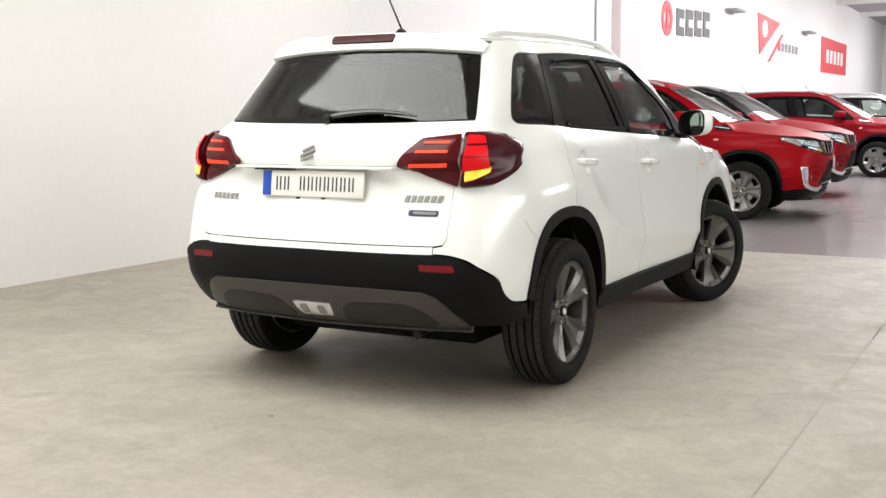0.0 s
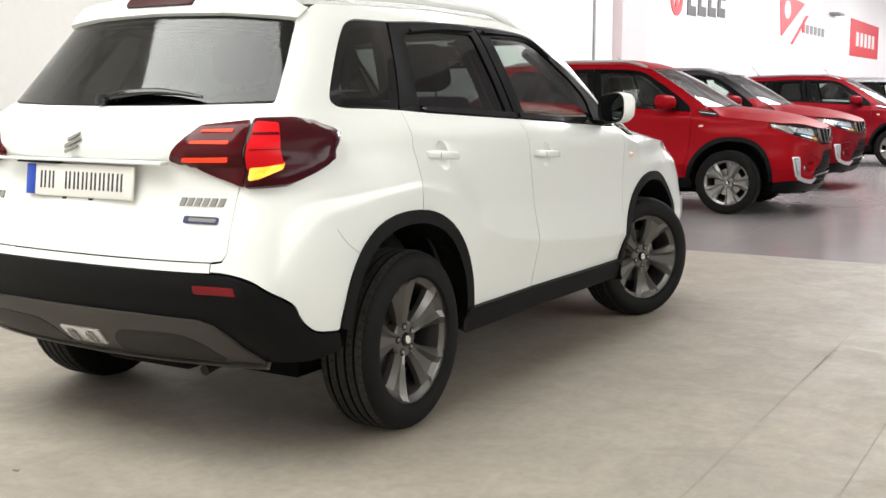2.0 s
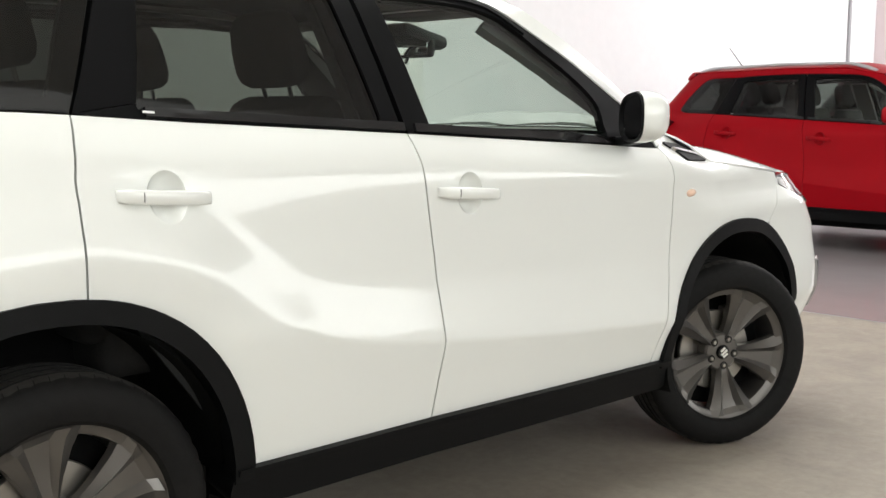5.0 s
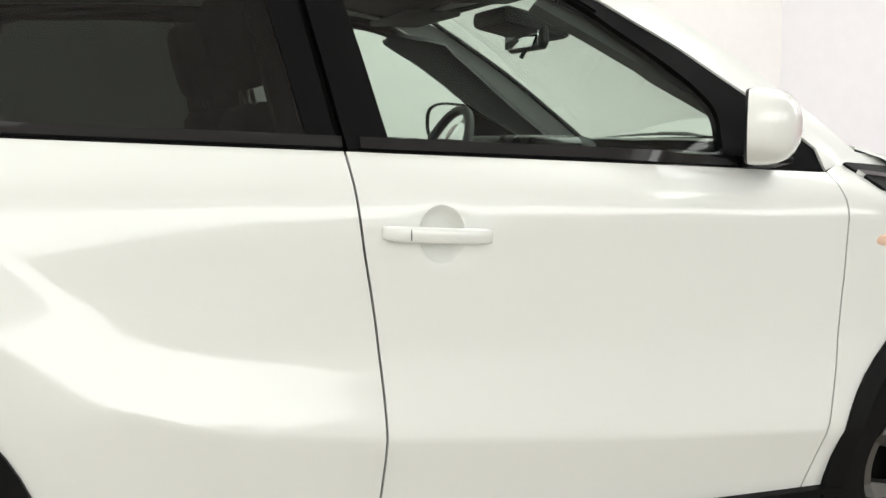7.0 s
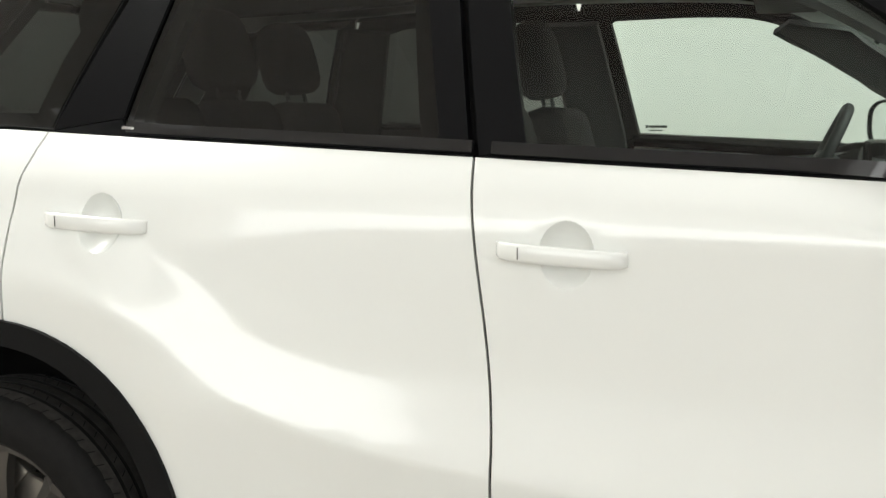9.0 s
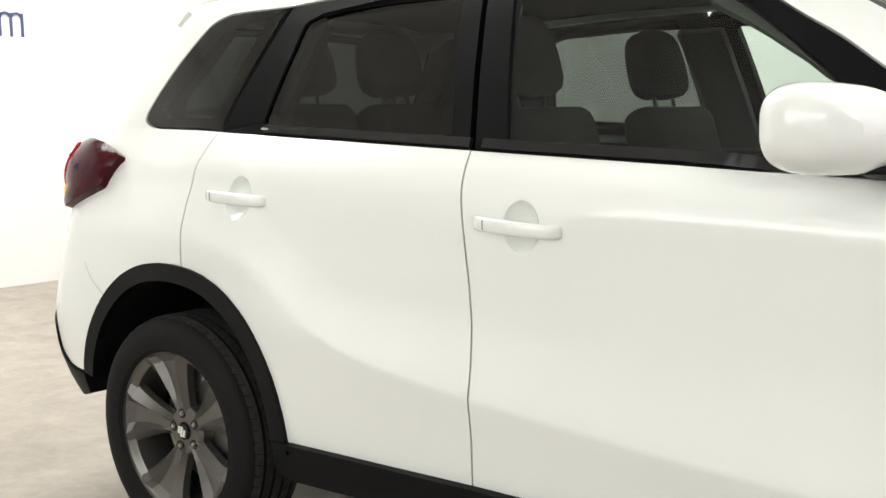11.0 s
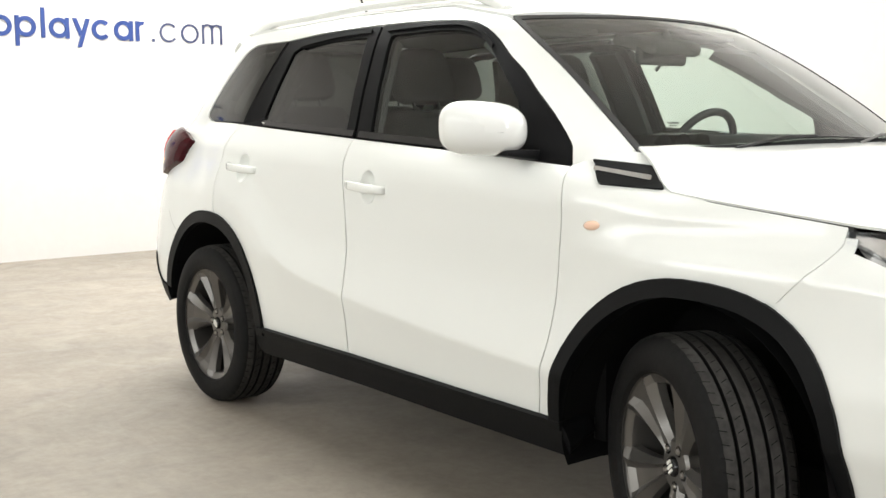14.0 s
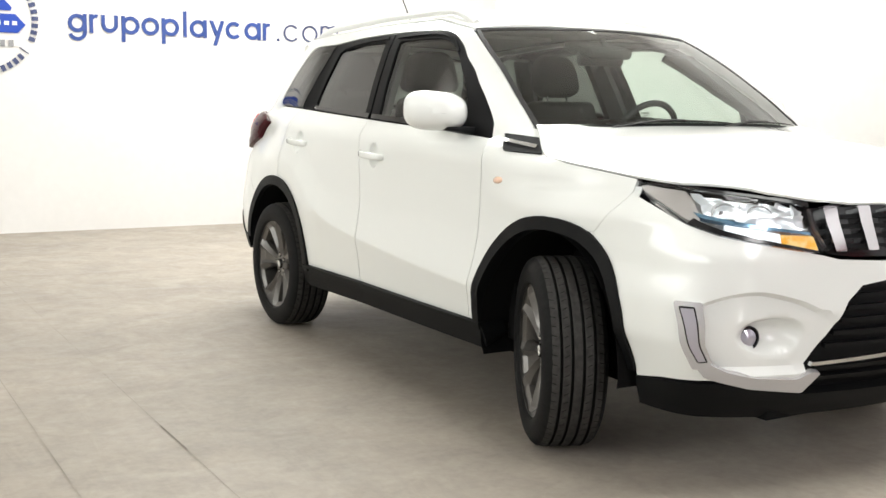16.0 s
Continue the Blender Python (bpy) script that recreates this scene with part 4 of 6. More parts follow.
    panel("inner_skin", core, M_CORE, car, out=-0.045, gap=0, thick=0.002, side=side, step=0.05)
    panel("pillar_backing", [(-0.36, 1.11), (-0.18, 1.11), (-0.25, 1.525), (-0.43, 1.525)], M_CORE, car, out=-0.03, gap=0, thick=0.004, side=side, step=0.05)
    # trim inside the doors and pillars
    trim = [(-0.80, 0.4), (0.8, 0.4), (0.82, 1.075), (0.5, 1.10), (-0.24, 1.13), (-1.1, 1.16), (-1.1, 0.80)]
    panel("door_trim", trim, M_DASH, car, out=-0.09, gap=0, thick=0.01, side=side, step=0.06)
    for trim in ([(-0.36, 1.12), (-0.20, 1.12), (-0.27, 1.50), (-0.42, 1.50)], [(-1.17, 1.15), (-0.99, 1.15), (-0.90, 1.49), (-1.03, 1.50)], [(0.66, 1.20), (0.90, 1.07), (0.95, 1.11), (0.42, 1.46), (0.26, 1.49), (0.22, 1.46)]):
        panel("pillar_trim", trim, M_TRIM, car, out=-0.05, gap=0, thick=0.03, side=side, step=0.05)
    trim = [on_y(-1.16, 1.14), on_y(-1.60, 1.14), on_y(-1.66, 1.22), on_y(-1.46, 1.49), on_y(-1.30, 1.50), on_y(-1.46, 1.30), on_y(-1.45, 1.22), on_y(-1.20, 1.20)]
    panel("pillar_trim", trim, M_DASH, car, out=-0.05, gap=0, thick=0.03, side=side, step=0.05)
    # roof rail
    line = []
    for k in range(25):
        t = k / 24
        yy = -1.42 + 1.68 * t
        lift = 0.028 * min(1.0, 9 * t, 9 * (1 - t)) ** 0.5
        ez = roof_surface(0.90, yy)
        line.append((side * ez.x, yy, ez.z + lift - 0.004))
    rail = part("roof_rail", tube(line, [0.013 + 0.005 * (1 - min(1, 6 * k / 24, 6 * (24 - k) / 24)) for k in range(25)], sides=12, flat=1.1), paint if paint is M_WHITE else M_SILVER, car, "painted roof rail")
    return front_door, rear_door


BUMPER_TOP = curve_through([on_x(0.62, 0.668), on_x(0.67, 0.661), on_x(0.72, 0.645), on_x(0.757, 0.620), on_y(-1.915, 0.570), on_y(-1.885, 0.525), on_y(-1.85, 0.488), on_y(-1.80, 0.462), on_y(-1.70, 0.450)], 4)


def belt_less(points):
    return [on_y(y, z) for y, z in points]


def outline_order(seam, hood_edge, arch_f):
    """The wing's outline: up the door seam, along the bonnet, down behind the lamp, back over the arch."""
    limit = on_y(1.515, 0.775)[0]
    over = [p for p in arch_f if p[0] <= limit]
    over.sort(key=lambda p: -p[0])
    return seam + [(0.90, 1.098), (0.96, 1.114), (1.04, 1.103), (1.105, 1.067), (1.16, 1.024)] + hood_edge[4:] + [on_y(1.65, 0.925), on_y(1.58, 0.85), on_y(1.515, 0.785)] + over


def badge_bars(name, parent, x, z, width, height, count, mat, lift=0.004, rear=True, slant=0.25):
    """Unreadable lettering as slim bars on the tailgate."""
    group = new(name, None)
    group.parent = parent
    group.empty_display_size = 0.05
    for k in range(count):
        cx = x - width / 2 + width * (k + 0.5) / count
        w = width / count * 0.34
        pts = [on_x(cx - w - slant * height / 2, z - height / 2), on_x(cx + w - slant * height / 2, z - height / 2), on_x(cx + w + slant * height / 2, z + height / 2), on_x(cx - w + slant * height / 2, z + height / 2)]
        panel("bar", pts, mat, group, out=lift, gap=0, thick=0.004, step=0.02)
    return group


def emblem(parent, place, size, turn, mat, name="emblem"):
    """The maker's emblem as three plain slanted bars."""
    bm = bmesh.new()
    for dz, w in ((0.23, 0.34), (0.0, 0.42), (-0.23, 0.34)):
        m = Matrix.Rotation(radians(-24), 3, "Y")
        box(-w * size, -0.003, (dz - 0.075) * size, w * size, 0.003, (dz + 0.075) * size, 0.0015, bm, m, 1)
    ob = part(name, bm, mat, parent)
    ob.matrix_local = Matrix.Translation(place) @ turn
    return ob


def make_car(name, paint, roof_paint, label, steer=-24.0, full=True, rim=None):
    car = new(name, None)
    car.empty_display_size = 0.4
    tagged(car, label, "car")
    for side in (1, -1):
        make_side(car, side, paint, roof_paint, full)
        make_mirror(car, side, roof_paint if paint is not M_WHITE else paint)
    # roof
    ys = [0.345, 0.2, 0.0, -0.3, -0.6, -0.9, -1.2, -1.42]
    outline = [(0.985, y) for y in ys] + [(0.93, -1.50), (0.6, -1.53), (0.0, -1.54), (-0.6, -1.53), (-0.93, -1.50)] + [(-0.985, y) for y in reversed(ys)] + [(k / 10, 0.345 + 0.08 * (1 - (k / 10) ** 2)) for k in range(-9, 10)]
    panel("roof", outline, roof_paint, car, surf=roof_surface, gap=0.001, step=0.05, out=0.002)
    panel("headliner", [(0.93, 0.30), (0.93, -1.45), (-0.93, -1.45), (-0.93, 0.30)], M_LINER, car, surf=lambda s, y: roof_surface(s, y) - Vector((0, 0, 0.045)), gap=0, step=0.08, thick=0.01)
    # aerial
    aerial = part("aerial_base", lathe([(0.0, 0.032), (0.012, 0.03), (0.024, 0.018), (0.033, 0.0)], 24, axis="Z"), M_CLAD, car)
    aerial.location = (0, -1.27, roof_surface(0, -1.27).z - 0.002)
    aerial.scale = (0.8, 1.5, 1.0)
    mast = part("aerial_mast", tube([(0, -1.262, roof_surface(0, -1.27).z + 0.02), (-0.004, -1.42, roof_surface(0, -1.27).z + 0.215)], [0.005, 0.003], sides=8), M_CLAD, car)
    # windscreen, scuttle, wipers
    panel("windscreen", [(0.995, 0.02), (0.995, 0.99), (-0.995, 0.99), (-0.995, 0.02)], M_SCREEN, car, surf=windscreen, gap=0.0, step=0.06, thick=0.005, flip=True, label="clear laminated windscreen")
    band = [(1.004, 0.0), (1.004, 1.0), (0.0, 1.0), (-1.004, 1.0), (-1.004, 0.0), (-0.978, 0.0), (-0.972, 0.965), (0.0, 0.972), (0.972, 0.965), (0.978, 0.0)]
    panel("windscreen_border", band, M_SEALGAP, car, surf=windscreen, gap=0.0, step=0.03, out=0.002, thick=0.006, flip=True)
    panel("scuttle", [(-0.98, -0.10), (0.98, -0.10), (0.98, 0.012), (0.0, 0.020), (-0.98, 0.012)], M_CLAD, car, surf=windscreen, gap=0.0, step=0.05, out=0.003, thick=0.03, flip=True, label="black plastic scuttle panel")
    for x0, x1 in ((0.42, -0.16), (-0.16, -0.70)):
        pts = [windscreen(x0 / 0.8 + (x1 - x0) / 0.8 * t, 0.020 + 0.016 * math.sin(math.pi * t)) + Vector((0, 0.008, 0.004)) for t in [k / 12 for k in range(13)]]
        wiper = part("wiper_blade", tube(pts, [0.002 + 0.0045 * abs(math.sin(math.pi * k / 12)) ** 0.5 for k in range(13)], flat=0.7), M_GLOSSBLACK, car)
        arm = [windscreen(x0 / 0.8 + 0.1, 0.0) + Vector((0, 0.012, 0.0)), pts[3] + Vector((0, 0.006, 0.004)), pts[6] + Vector((0, 0.004, 0.003))]
        part("wiper_arm", tube(arm, 0.005), M_GLOSSBLACK, car)
    # bonnet
    wing = [(wing_edge(y) - 0.001, y) for y in (1.17, 1.23, 1.30, 1.36, 1.42, 1.48, 1.55, 1.60, 1.655)]
    half = [(0.70, 0.985), (0.727, 1.04), (0.752, 1.085), (0.774, 1.132)] + wing + [(shell(*on_y(y, 0.950)).x - 0.004, shell(*on_y(y, 0.950)).y) for y in (1.70, 1.76, 1.83)] + [(0.56, 2.00), (0.45, 2.05), (0.30, 2.085), (0.0, 2.10)]
    outline = half + [(-x, y) for x, y in reversed(half[:-1])] + [(-0.45, 1.045), (0.0, 1.085), (0.45, 1.045)]
    panel("bonnet", outline, paint, car, surf=bonnet_surface, gap=0.0016, step=0.05, thick=0.007, out=0.003)
    for sd in (1, -1):
        # dark strip along the bonnet edge, put in for the shade of the gap
        gap_strip = [(sd * (wing_edge(y) - 0.007), y) for y in (1.19, 1.3, 1.42, 1.55, 1.66)] + [(sd * (wing_edge(y) + 0.0005), y) for y in (1.66, 1.55, 1.42, 1.3, 1.19)]
        panel("bonnet_seal", gap_strip, M_SEALGAP, car, surf=bonnet_surface, gap=0, step=0.03, out=-0.003, thick=0.01)
    panel("engine_cover", [(-0.68, 0.95), (0.68, 0.95), (0.68, 1.58), (0.42, 1.94), (-0.42, 1.94), (-0.68, 1.58)], M_CORE, car, surf=lambda x, y: bonnet_surface(x, y) - Vector((0, 0, 0.05)), gap=0, step=0.12)
    make_front(car, paint)
    make_rear(car, paint)
    make_inside(car)
    # underside
    part("underbody", box(-0.52, -1.50, 0.192, 0.52, 1.66, 0.32, 0.03), M_CORE, car)
    # four boxes added to keep light off the floor under the car
    part("splash_tray", box(-0.66, 1.66, 0.226, 0.66, 1.86, 0.27, 0.01), M_CORE, car)
    part("splash_tray", box(-0.50, 1.84, 0.222, 0.50, 1.98, 0.27, 0.01), M_CORE, car)
    part("floor_pan", box(-0.60, -0.78, 0.196, 0.60, 0.78, 0.30, 0.02), M_CORE, car)
    part("rear_subframe", box(-0.34, -1.70, 0.262, 0.38, -1.48, 0.36, 0.03), M_CORE, car)
    part("bulkhead", box(-0.72, 0.86, 0.3, 0.72, 0.9, 1.04), M_CORE, car)
    part("boot_floor", box(-0.74, -1.84, 0.42, 0.74, -0.90, 0.46), M_CORE, car)
    # wheels
    k = 0
    for y, st in ((REAR_AXLE, 0.0), (FRONT_AXLE, steer)):
        for side in (1, -1):
            x = 0.771
            make_wheel(car, (side * x, y, TYRE_R), st, side, rim, roll=(radians(47), radians(20), radians(8), radians(15))[k])
            k += 1
    return car


def make_rear(car, paint):
    # tailgate below the glass
    half = [on_x(0.0, 0.700), on_x(0.30, 0.700), on_x(0.58, 0.700), on_x(0.618, 0.706), on_x(0.634, 0.73), on_x(0.636, 0.9), on_x(0.638, 1.08), on_x(0.652, 1.165), on_x(0.645, 1.207), on_x(0.3, 1.198), on_x(0.0, 1.196)]
    left = [(2 * MID_REAR - u, z) for u, z in reversed(half[1:-1])]
    gate = panel("tailgate", half + left, paint, car, step=0.03)
    # glass, and the roof spoiler above it
    half = [on_x(0.0, 1.198), on_x(0.3, 1.20), on_x(0.645, 1.213), on_x(0.556, 1.492), on_x(0.3, 1.514), on_x(0.0, 1.521)]
    panel("rear_window", half + [(2 * MID_REAR - u, z) for u, z in reversed(half[1:-1])], M_PRIVACY, gate, out=-0.004, step=0.05, thick=0.005, label="dark privacy rear glass")
    ring_in = [on_x(0.0, 1.222), on_x(0.3, 1.224), on_x(0.605, 1.237), on_x(0.532, 1.474), on_x(0.3, 1.494), on_x(0.0, 1.501)]
    ring = half + [half[-1]] + ring_in[::-1]
    for sd in (1, -1):
        panel("rear_window_border", half + ring_in[::-1], M_SEALGAP, gate, out=-0.007, gap=0.0005, step=0.03, thick=0.012, side=sd)
    half = [on_x(0.0, 1.518), on_x(0.3, 1.511), on_x(0.562, 1.489), on_x(0.560, 1.530), on_x(0.50, 1.566), on_x(0.2, 1.588), on_x(0.0, 1.591)]
    spoiler = panel("spoiler", half + [(2 * MID_REAR - u, z) for u, z in reversed(half[1:-1])], paint, gate, out=0.012, step=0.03, thick=0.03, bulge=0.012)
    half = rounded([on_x(-0.168, 1.541), on_x(0.162, 1.541), on_x(0.162, 1.571), on_x(-0.168, 1.571)], 0.014)
    panel("high_brake_lamp", half, M_BRAKE, gate, out=0.028, gap=0, step=0.02, bulge=0.003, label="dark red high brake lamp")
    # rear wiper
    a, b = on_x(0.02, 1.222), on_x(0.42, 1.228)
    pts = [shell(*on_x(0.02 + 0.40 * t, 1.225 + 0.018 * math.sin(math.pi * t))) + Vector((0, -0.028 + 0.006 * t, 0)) for t in [k / 8 for k in range(9)]]
    part("rear_wiper", tube(pts, [0.016, 0.02, 0.02, 0.018, 0.016, 0.014, 0.011, 0.008, 0.005], flat=0.8), M_GLOSSBLACK, gate)
    part("wiper_pivot", lathe([(0.0, -0.05), (0.018, -0.048), (0.024, -0.03), (0.026, 0.0)], 20, axis="Y", centre=shell(*on_x(0.0, 1.215))), M_GLOSSBLACK, gate)
    # number plate in its recess, with lettering bars
    yb = shell(*on_x(0.0, 0.945)).y
    tilt = Matrix.Rotation(radians(-7), 3, "X")
    plate = part("number_plate", box(-0.262, yb - 0.022, 0.885, 0.262, yb - 0.012, 0.998, 0.004, turn=tilt), M_PLATE, gate, "white plate with blue band and dark lettering bars")
    part("plate_band", box(-0.258, yb - 0.0245, 0.889, -0.214, yb - 0.018, 0.994, 0.001, turn=tilt), M_BLUE, plate)
    part("band_mark", box(-0.240, yb - 0.0262, 0.905, -0.230, yb - 0.023, 0.921, turn=tilt), M_PLATE, plate)
    for x in [-0.172 + 0.0415 * k for k in range(10) if k != 2]:
        for dx in (-0.0105, 0.0085):
            part("lettering_bar", box(x + dx - 0.0035, yb - 0.0245, 0.912, x + dx + 0.0035, yb - 0.018, 0.972, 0.001, turn=tilt), M_INK, plate)
    for x in (-0.075, 0.055):
        part("plate_clip", box(x - 0.012, yb - 0.02, 0.868, x + 0.012, yb - 0.004, 0.888, 0.003), M_GLOSSBLACK, gate)
    part("plate_lamp_strip", box(-0.40, yb - 0.034, 1.006, 0.40, yb + 0.01, 1.018, 0.004), paint, gate)
    part("gate_handle", box(-0.30, yb - 0.028, 0.999, -0.10, yb + 0.005, 1.0055, 0.002), M_CLAD, gate)
    emblem(gate, shell(*on_x(-0.020, 1.072)) + Vector((0, -0.006, 0)), 0.092, Matrix.Rotation(radians(-20), 4, "X"), M_BADGE)
    badge_bars("nameplate", gate, -0.50, 0.875, 0.17, 0.026, 6, M_BADGE, slant=0.0)
    badge_bars("nameplate", gate, 0.52, 0.889, 0.165, 0.026, 6, M_BADGE)
    panel("badge_strip", rounded([on_x(0.465, 0.822), on_x(0.588, 0.820), on_x(0.590, 0.843), on_x(0.467, 0.845)], 0.008), M_BADGEBLUE, gate, out=0.004, gap=0, step=0.02)
    panel("badge_inlay", rounded([on_x(0.485, 0.828), on_x(0.580, 0.826), on_x(0.581, 0.837), on_x(0.486, 0.839)], 0.004), M_BADGE, gate, out=0.006, gap=0, step=0.02, thick=0.003)
    # lamps
    for sd in (1, -1):
        lamp = new("tail_lamp", None)
        lamp.parent = car
        lamp.empty_display_size = 0.1
        inner = [on_x(0.402, 1.030), on_x(0.455, 1.088), on_x(0.500, 1.128), on_x(0.640, 1.144), on_x(0.652, 0.935), on_x(0.52, 0.980)]
        panel("inner_lens", rounded(inner, 0.012), M_LAMPRED, lamp, out=0.016, thick=0.03, side=sd, bulge=0.010, step=0.02, gap=0.001, label="dark red lens on the tailgate")
        outer = [on_x(0.658, 0.932), on_x(0.646, 1.144), on_y(-1.77, 1.148), on_y(-1.68, 1.138), on_y(-1.562, 1.100), on_y(-1.635, 1.012), on_y(-1.76, 0.972), on_y(-1.87, 0.940)]
        panel("outer_lens", rounded(outer, 0.015), M_LAMPDARK, lamp, out=0.024, thick=0.04, side=sd, bulge=0.016, step=0.02, gap=0.001, label="dark red lens on the wing")
        for z, x0, x1 in ((1.102, 0.515, 0.612), (1.068, 0.488, 0.612), (1.034, 0.460, 0.612)):
            strip = rounded([on_x(x0, z), on_x(x0 + 0.006, z + 0.006), on_x(x1, z + 0.008), on_x(x1 - 0.002, z)], 0.002)
            panel("lit_strip", strip, M_LAMPLIT, lamp, out=0.028, gap=0, thick=0.004, side=sd, step=0.02)
        strip = rounded([on_x(0.664, 1.020), on_x(0.662, 1.122), on_y(-1.853, 1.120), on_y(-1.868, 1.020)], 0.008)
        panel("lamp_block", strip, M_LAMPHOT, lamp, out=0.0432, gap=0, thick=0.004, side=sd, step=0.02, label="red lamp chamber")
        for z in (1.050, 1.084):
            strip = rounded([on_x(0.672, z), on_x(0.672, z + 0.004), on_y(-1.872, z + 0.004), on_y(-1.874, z)], 0.0015)
            panel("lamp_rib", strip, M_LAMPRED, lamp, out=0.0446, gap=0, thick=0.003, side=sd, step=0.02)
        strip = rounded([on_x(0.674, 0.950), on_x(0.668, 1.012), on_y(-1.868, 1.010), on_y(-1.880, 0.984), on_x(0.700, 0.956)], 0.008)
        panel("indicator", strip, M_AMBERLIT, lamp, out=0.0432, gap=0, thick=0.004, side=sd, step=0.02)
    # bumper: painted strip, black cover, grey skid plate
    half = [on_x(0.0, 0.672), on_x(0.4, 0.670), on_x(0.577, 0.670), on_x(0.577, 0.697), on_x(0.3, 0.696), on_x(0.0, 0.696)]
    panel("bumper_strip", half + [(2 * MID_REAR - u, z) for u, z in reversed(half[1:-1])], paint, car, step=0.03, gap=-0.0018)
    half = [on_x(0.0, 0.365), on_x(0.5, 0.365), on_x(0.73, 0.36), on_y(-1.80, 0.362), on_y(-1.675, 0.385)] + [(u, z - 0.003) for u, z in BUMPER_TOP[::-1]] + [on_x(0.4, 0.667), on_x(0.0, 0.669)]
    bumper = panel("rear_bumper", half + [(2 * MID_REAR - u, z) for u, z in reversed(half[1:-1])], M_CLAD, car, out=0.008, step=0.03, thick=0.06, label="matt black plastic bumper cover")
    half = [on_x(0.0, 0.358), on_x(0.5, 0.358), on_x(0.672, 0.364), on_x(0.645, 0.412), on_x(0.610, 0.468), on_x(0.580, 0.498), on_x(0.53, 0.515), on_x(0.3, 0.521), on_x(0.0, 0.522)]
    panel("skid_plate", half + [(2 * MID_REAR - u, z) for u, z in reversed(half[1:-1])], M_SKID, bumper, out=0.020, step=0.03, thick=0.04, gap=0, bulge=0.008, label="grey plastic skid plate")
    half = [on_x(0.12, 0.376), on_x(0.565, 0.380), on_x(0.52, 0.445), on_x(0.465, 0.472), on_x(0.40, 0.478), on_x(0.20, 0.470), on_x(0.15, 0.44)]
    for sd in (1, -1):
        # patch laid on the skid plate, coloured as a shaded recess
        panel("skid_recess", rounded(half, 0.03), M_SKIDSHADE, bumper, out=0.0290, step=0.03, thick=0.004, gap=0, side=sd)
        panel("reflector", rounded([on_x(0.535, 0.604), on_x(0.675, 0.602), on_x(0.668, 0.626), on_x(0.53, 0.628)], 0.004), M_REFLECT, bumper, out=0.012, step=0.02, gap=0, side=sd, label="red reflector")
        panel("reflector_recess", rounded([on_x(0.50, 0.592), on_x(0.705, 0.588), on_x(0.69, 0.641), on_x(0.495, 0.643)], 0.006), M_CLAD, bumper, out=0.0095, step=0.03, gap=0, thick=0.003, side=sd)
    # grey instead of black, to put the lip's edge highlight into its colour
    panel("lip", [on_x(-0.675, 0.362), on_x(0.0, 0.357), on_x(0.675, 0.362), on_x(0.68, 0.354), on_x(0.0, 0.349), on_x(-0.68, 0.354)], M_SKID, bumper, out=0.032, step=0.04, thick=0.06, gap=0)
    lamp = panel("reversing_lamp", rounded([on_x(-0.085, 0.400), on_x(0.085, 0.400), on_x(0.098, 0.456), on_x(-0.098, 0.456)], 0.010), M_CLEARLAMP, bumper, out=0.034, step=0.02, gap=0, thick=0.02, bulge=0.004, label="clear reversing lamp")
    for x in (-0.045, 0.045):
        panel("lamp_bulb", rounded([on_x(x - 0.018, 0.408), on_x(x + 0.018, 0.408), on_x(x + 0.018, 0.448), on_x(x - 0.018, 0.448)], 0.012), M_LAMPGREY, lamp, out=0.0405, step=0.02, gap=0, thick=0.003)
    # exhaust and silencer
    part("exhaust", tube([(0.44, -1.5, 0.305), (0.44, -1.83, 0.322), (0.44, -1.905, 0.308)], 0.020), M_EXHAUST, car)
    part("silencer", box(-0.05, -1.90, 0.290, 0.36, -1.62, 0.360, 0.03), M_CORE, car)


FOG_U, FOG_Z = on_x(0.600, 0.505, False)


def fog_top(du):
    return soft(([-0.25, -0.17, -0.10, -0.02, 0.10, 0.24], [0.585, 0.618, 0.642, 0.650, 0.618, 0.550]), du, 0.03)


def bumper_surface(u, z):
    """The front skin with a shallow sunken field and a deep oval dish for each fog lamp."""
    p = shell(u, z)
    v = u if u <= MID_FRONT else 2 * MID_FRONT - u
    du, dz = (v - FOG_U), z - FOG_Z
    top = fog_top(du)
    field = min(1.0, max(0.0, (top - z) / 0.014)) * min(1.0, max(0.0, (z - 0.385) / 0.02)) * min(1.0, max(0.0, (du + 0.185) / 0.02)) * min(1.0, max(0.0, (0.26 - du) / 0.09))
    deep = 0.024 * field
    d = math.hypot((du - 0.035) / 0.098, dz / 0.062)
    if d < 1:
        deep += 0.054 * (1 - d ** 2.6)
    if deep:
        e = 0.002
        n = (shell(u + e, z) - shell(u - e, z)).cross(shell(u, z + e) - shell(u, z - e)).normalized()
        p -= n * deep
    return p


def fog_points():
    out = []
    for mirrored in (False, True):
        for r in (1.06, 0.97, 0.86, 0.68, 0.46, 0.22):
            for k in range(30):
                a = 2 * math.pi * (k + r) / 30
                u, z = FOG_U + 0.035 + 0.098 * r * math.cos(a), FOG_Z + 0.062 * r * math.sin(a)
                out.append((2 * MID_FRONT - u if mirrored else u, z))
        for k in range(34):
            du = -0.17 + 0.01 * k
            for drop in (0.0005, 0.0145):
                out.append((2 * MID_FRONT - FOG_U - du if mirrored else FOG_U + du, fog_top(du) - drop))
    return out


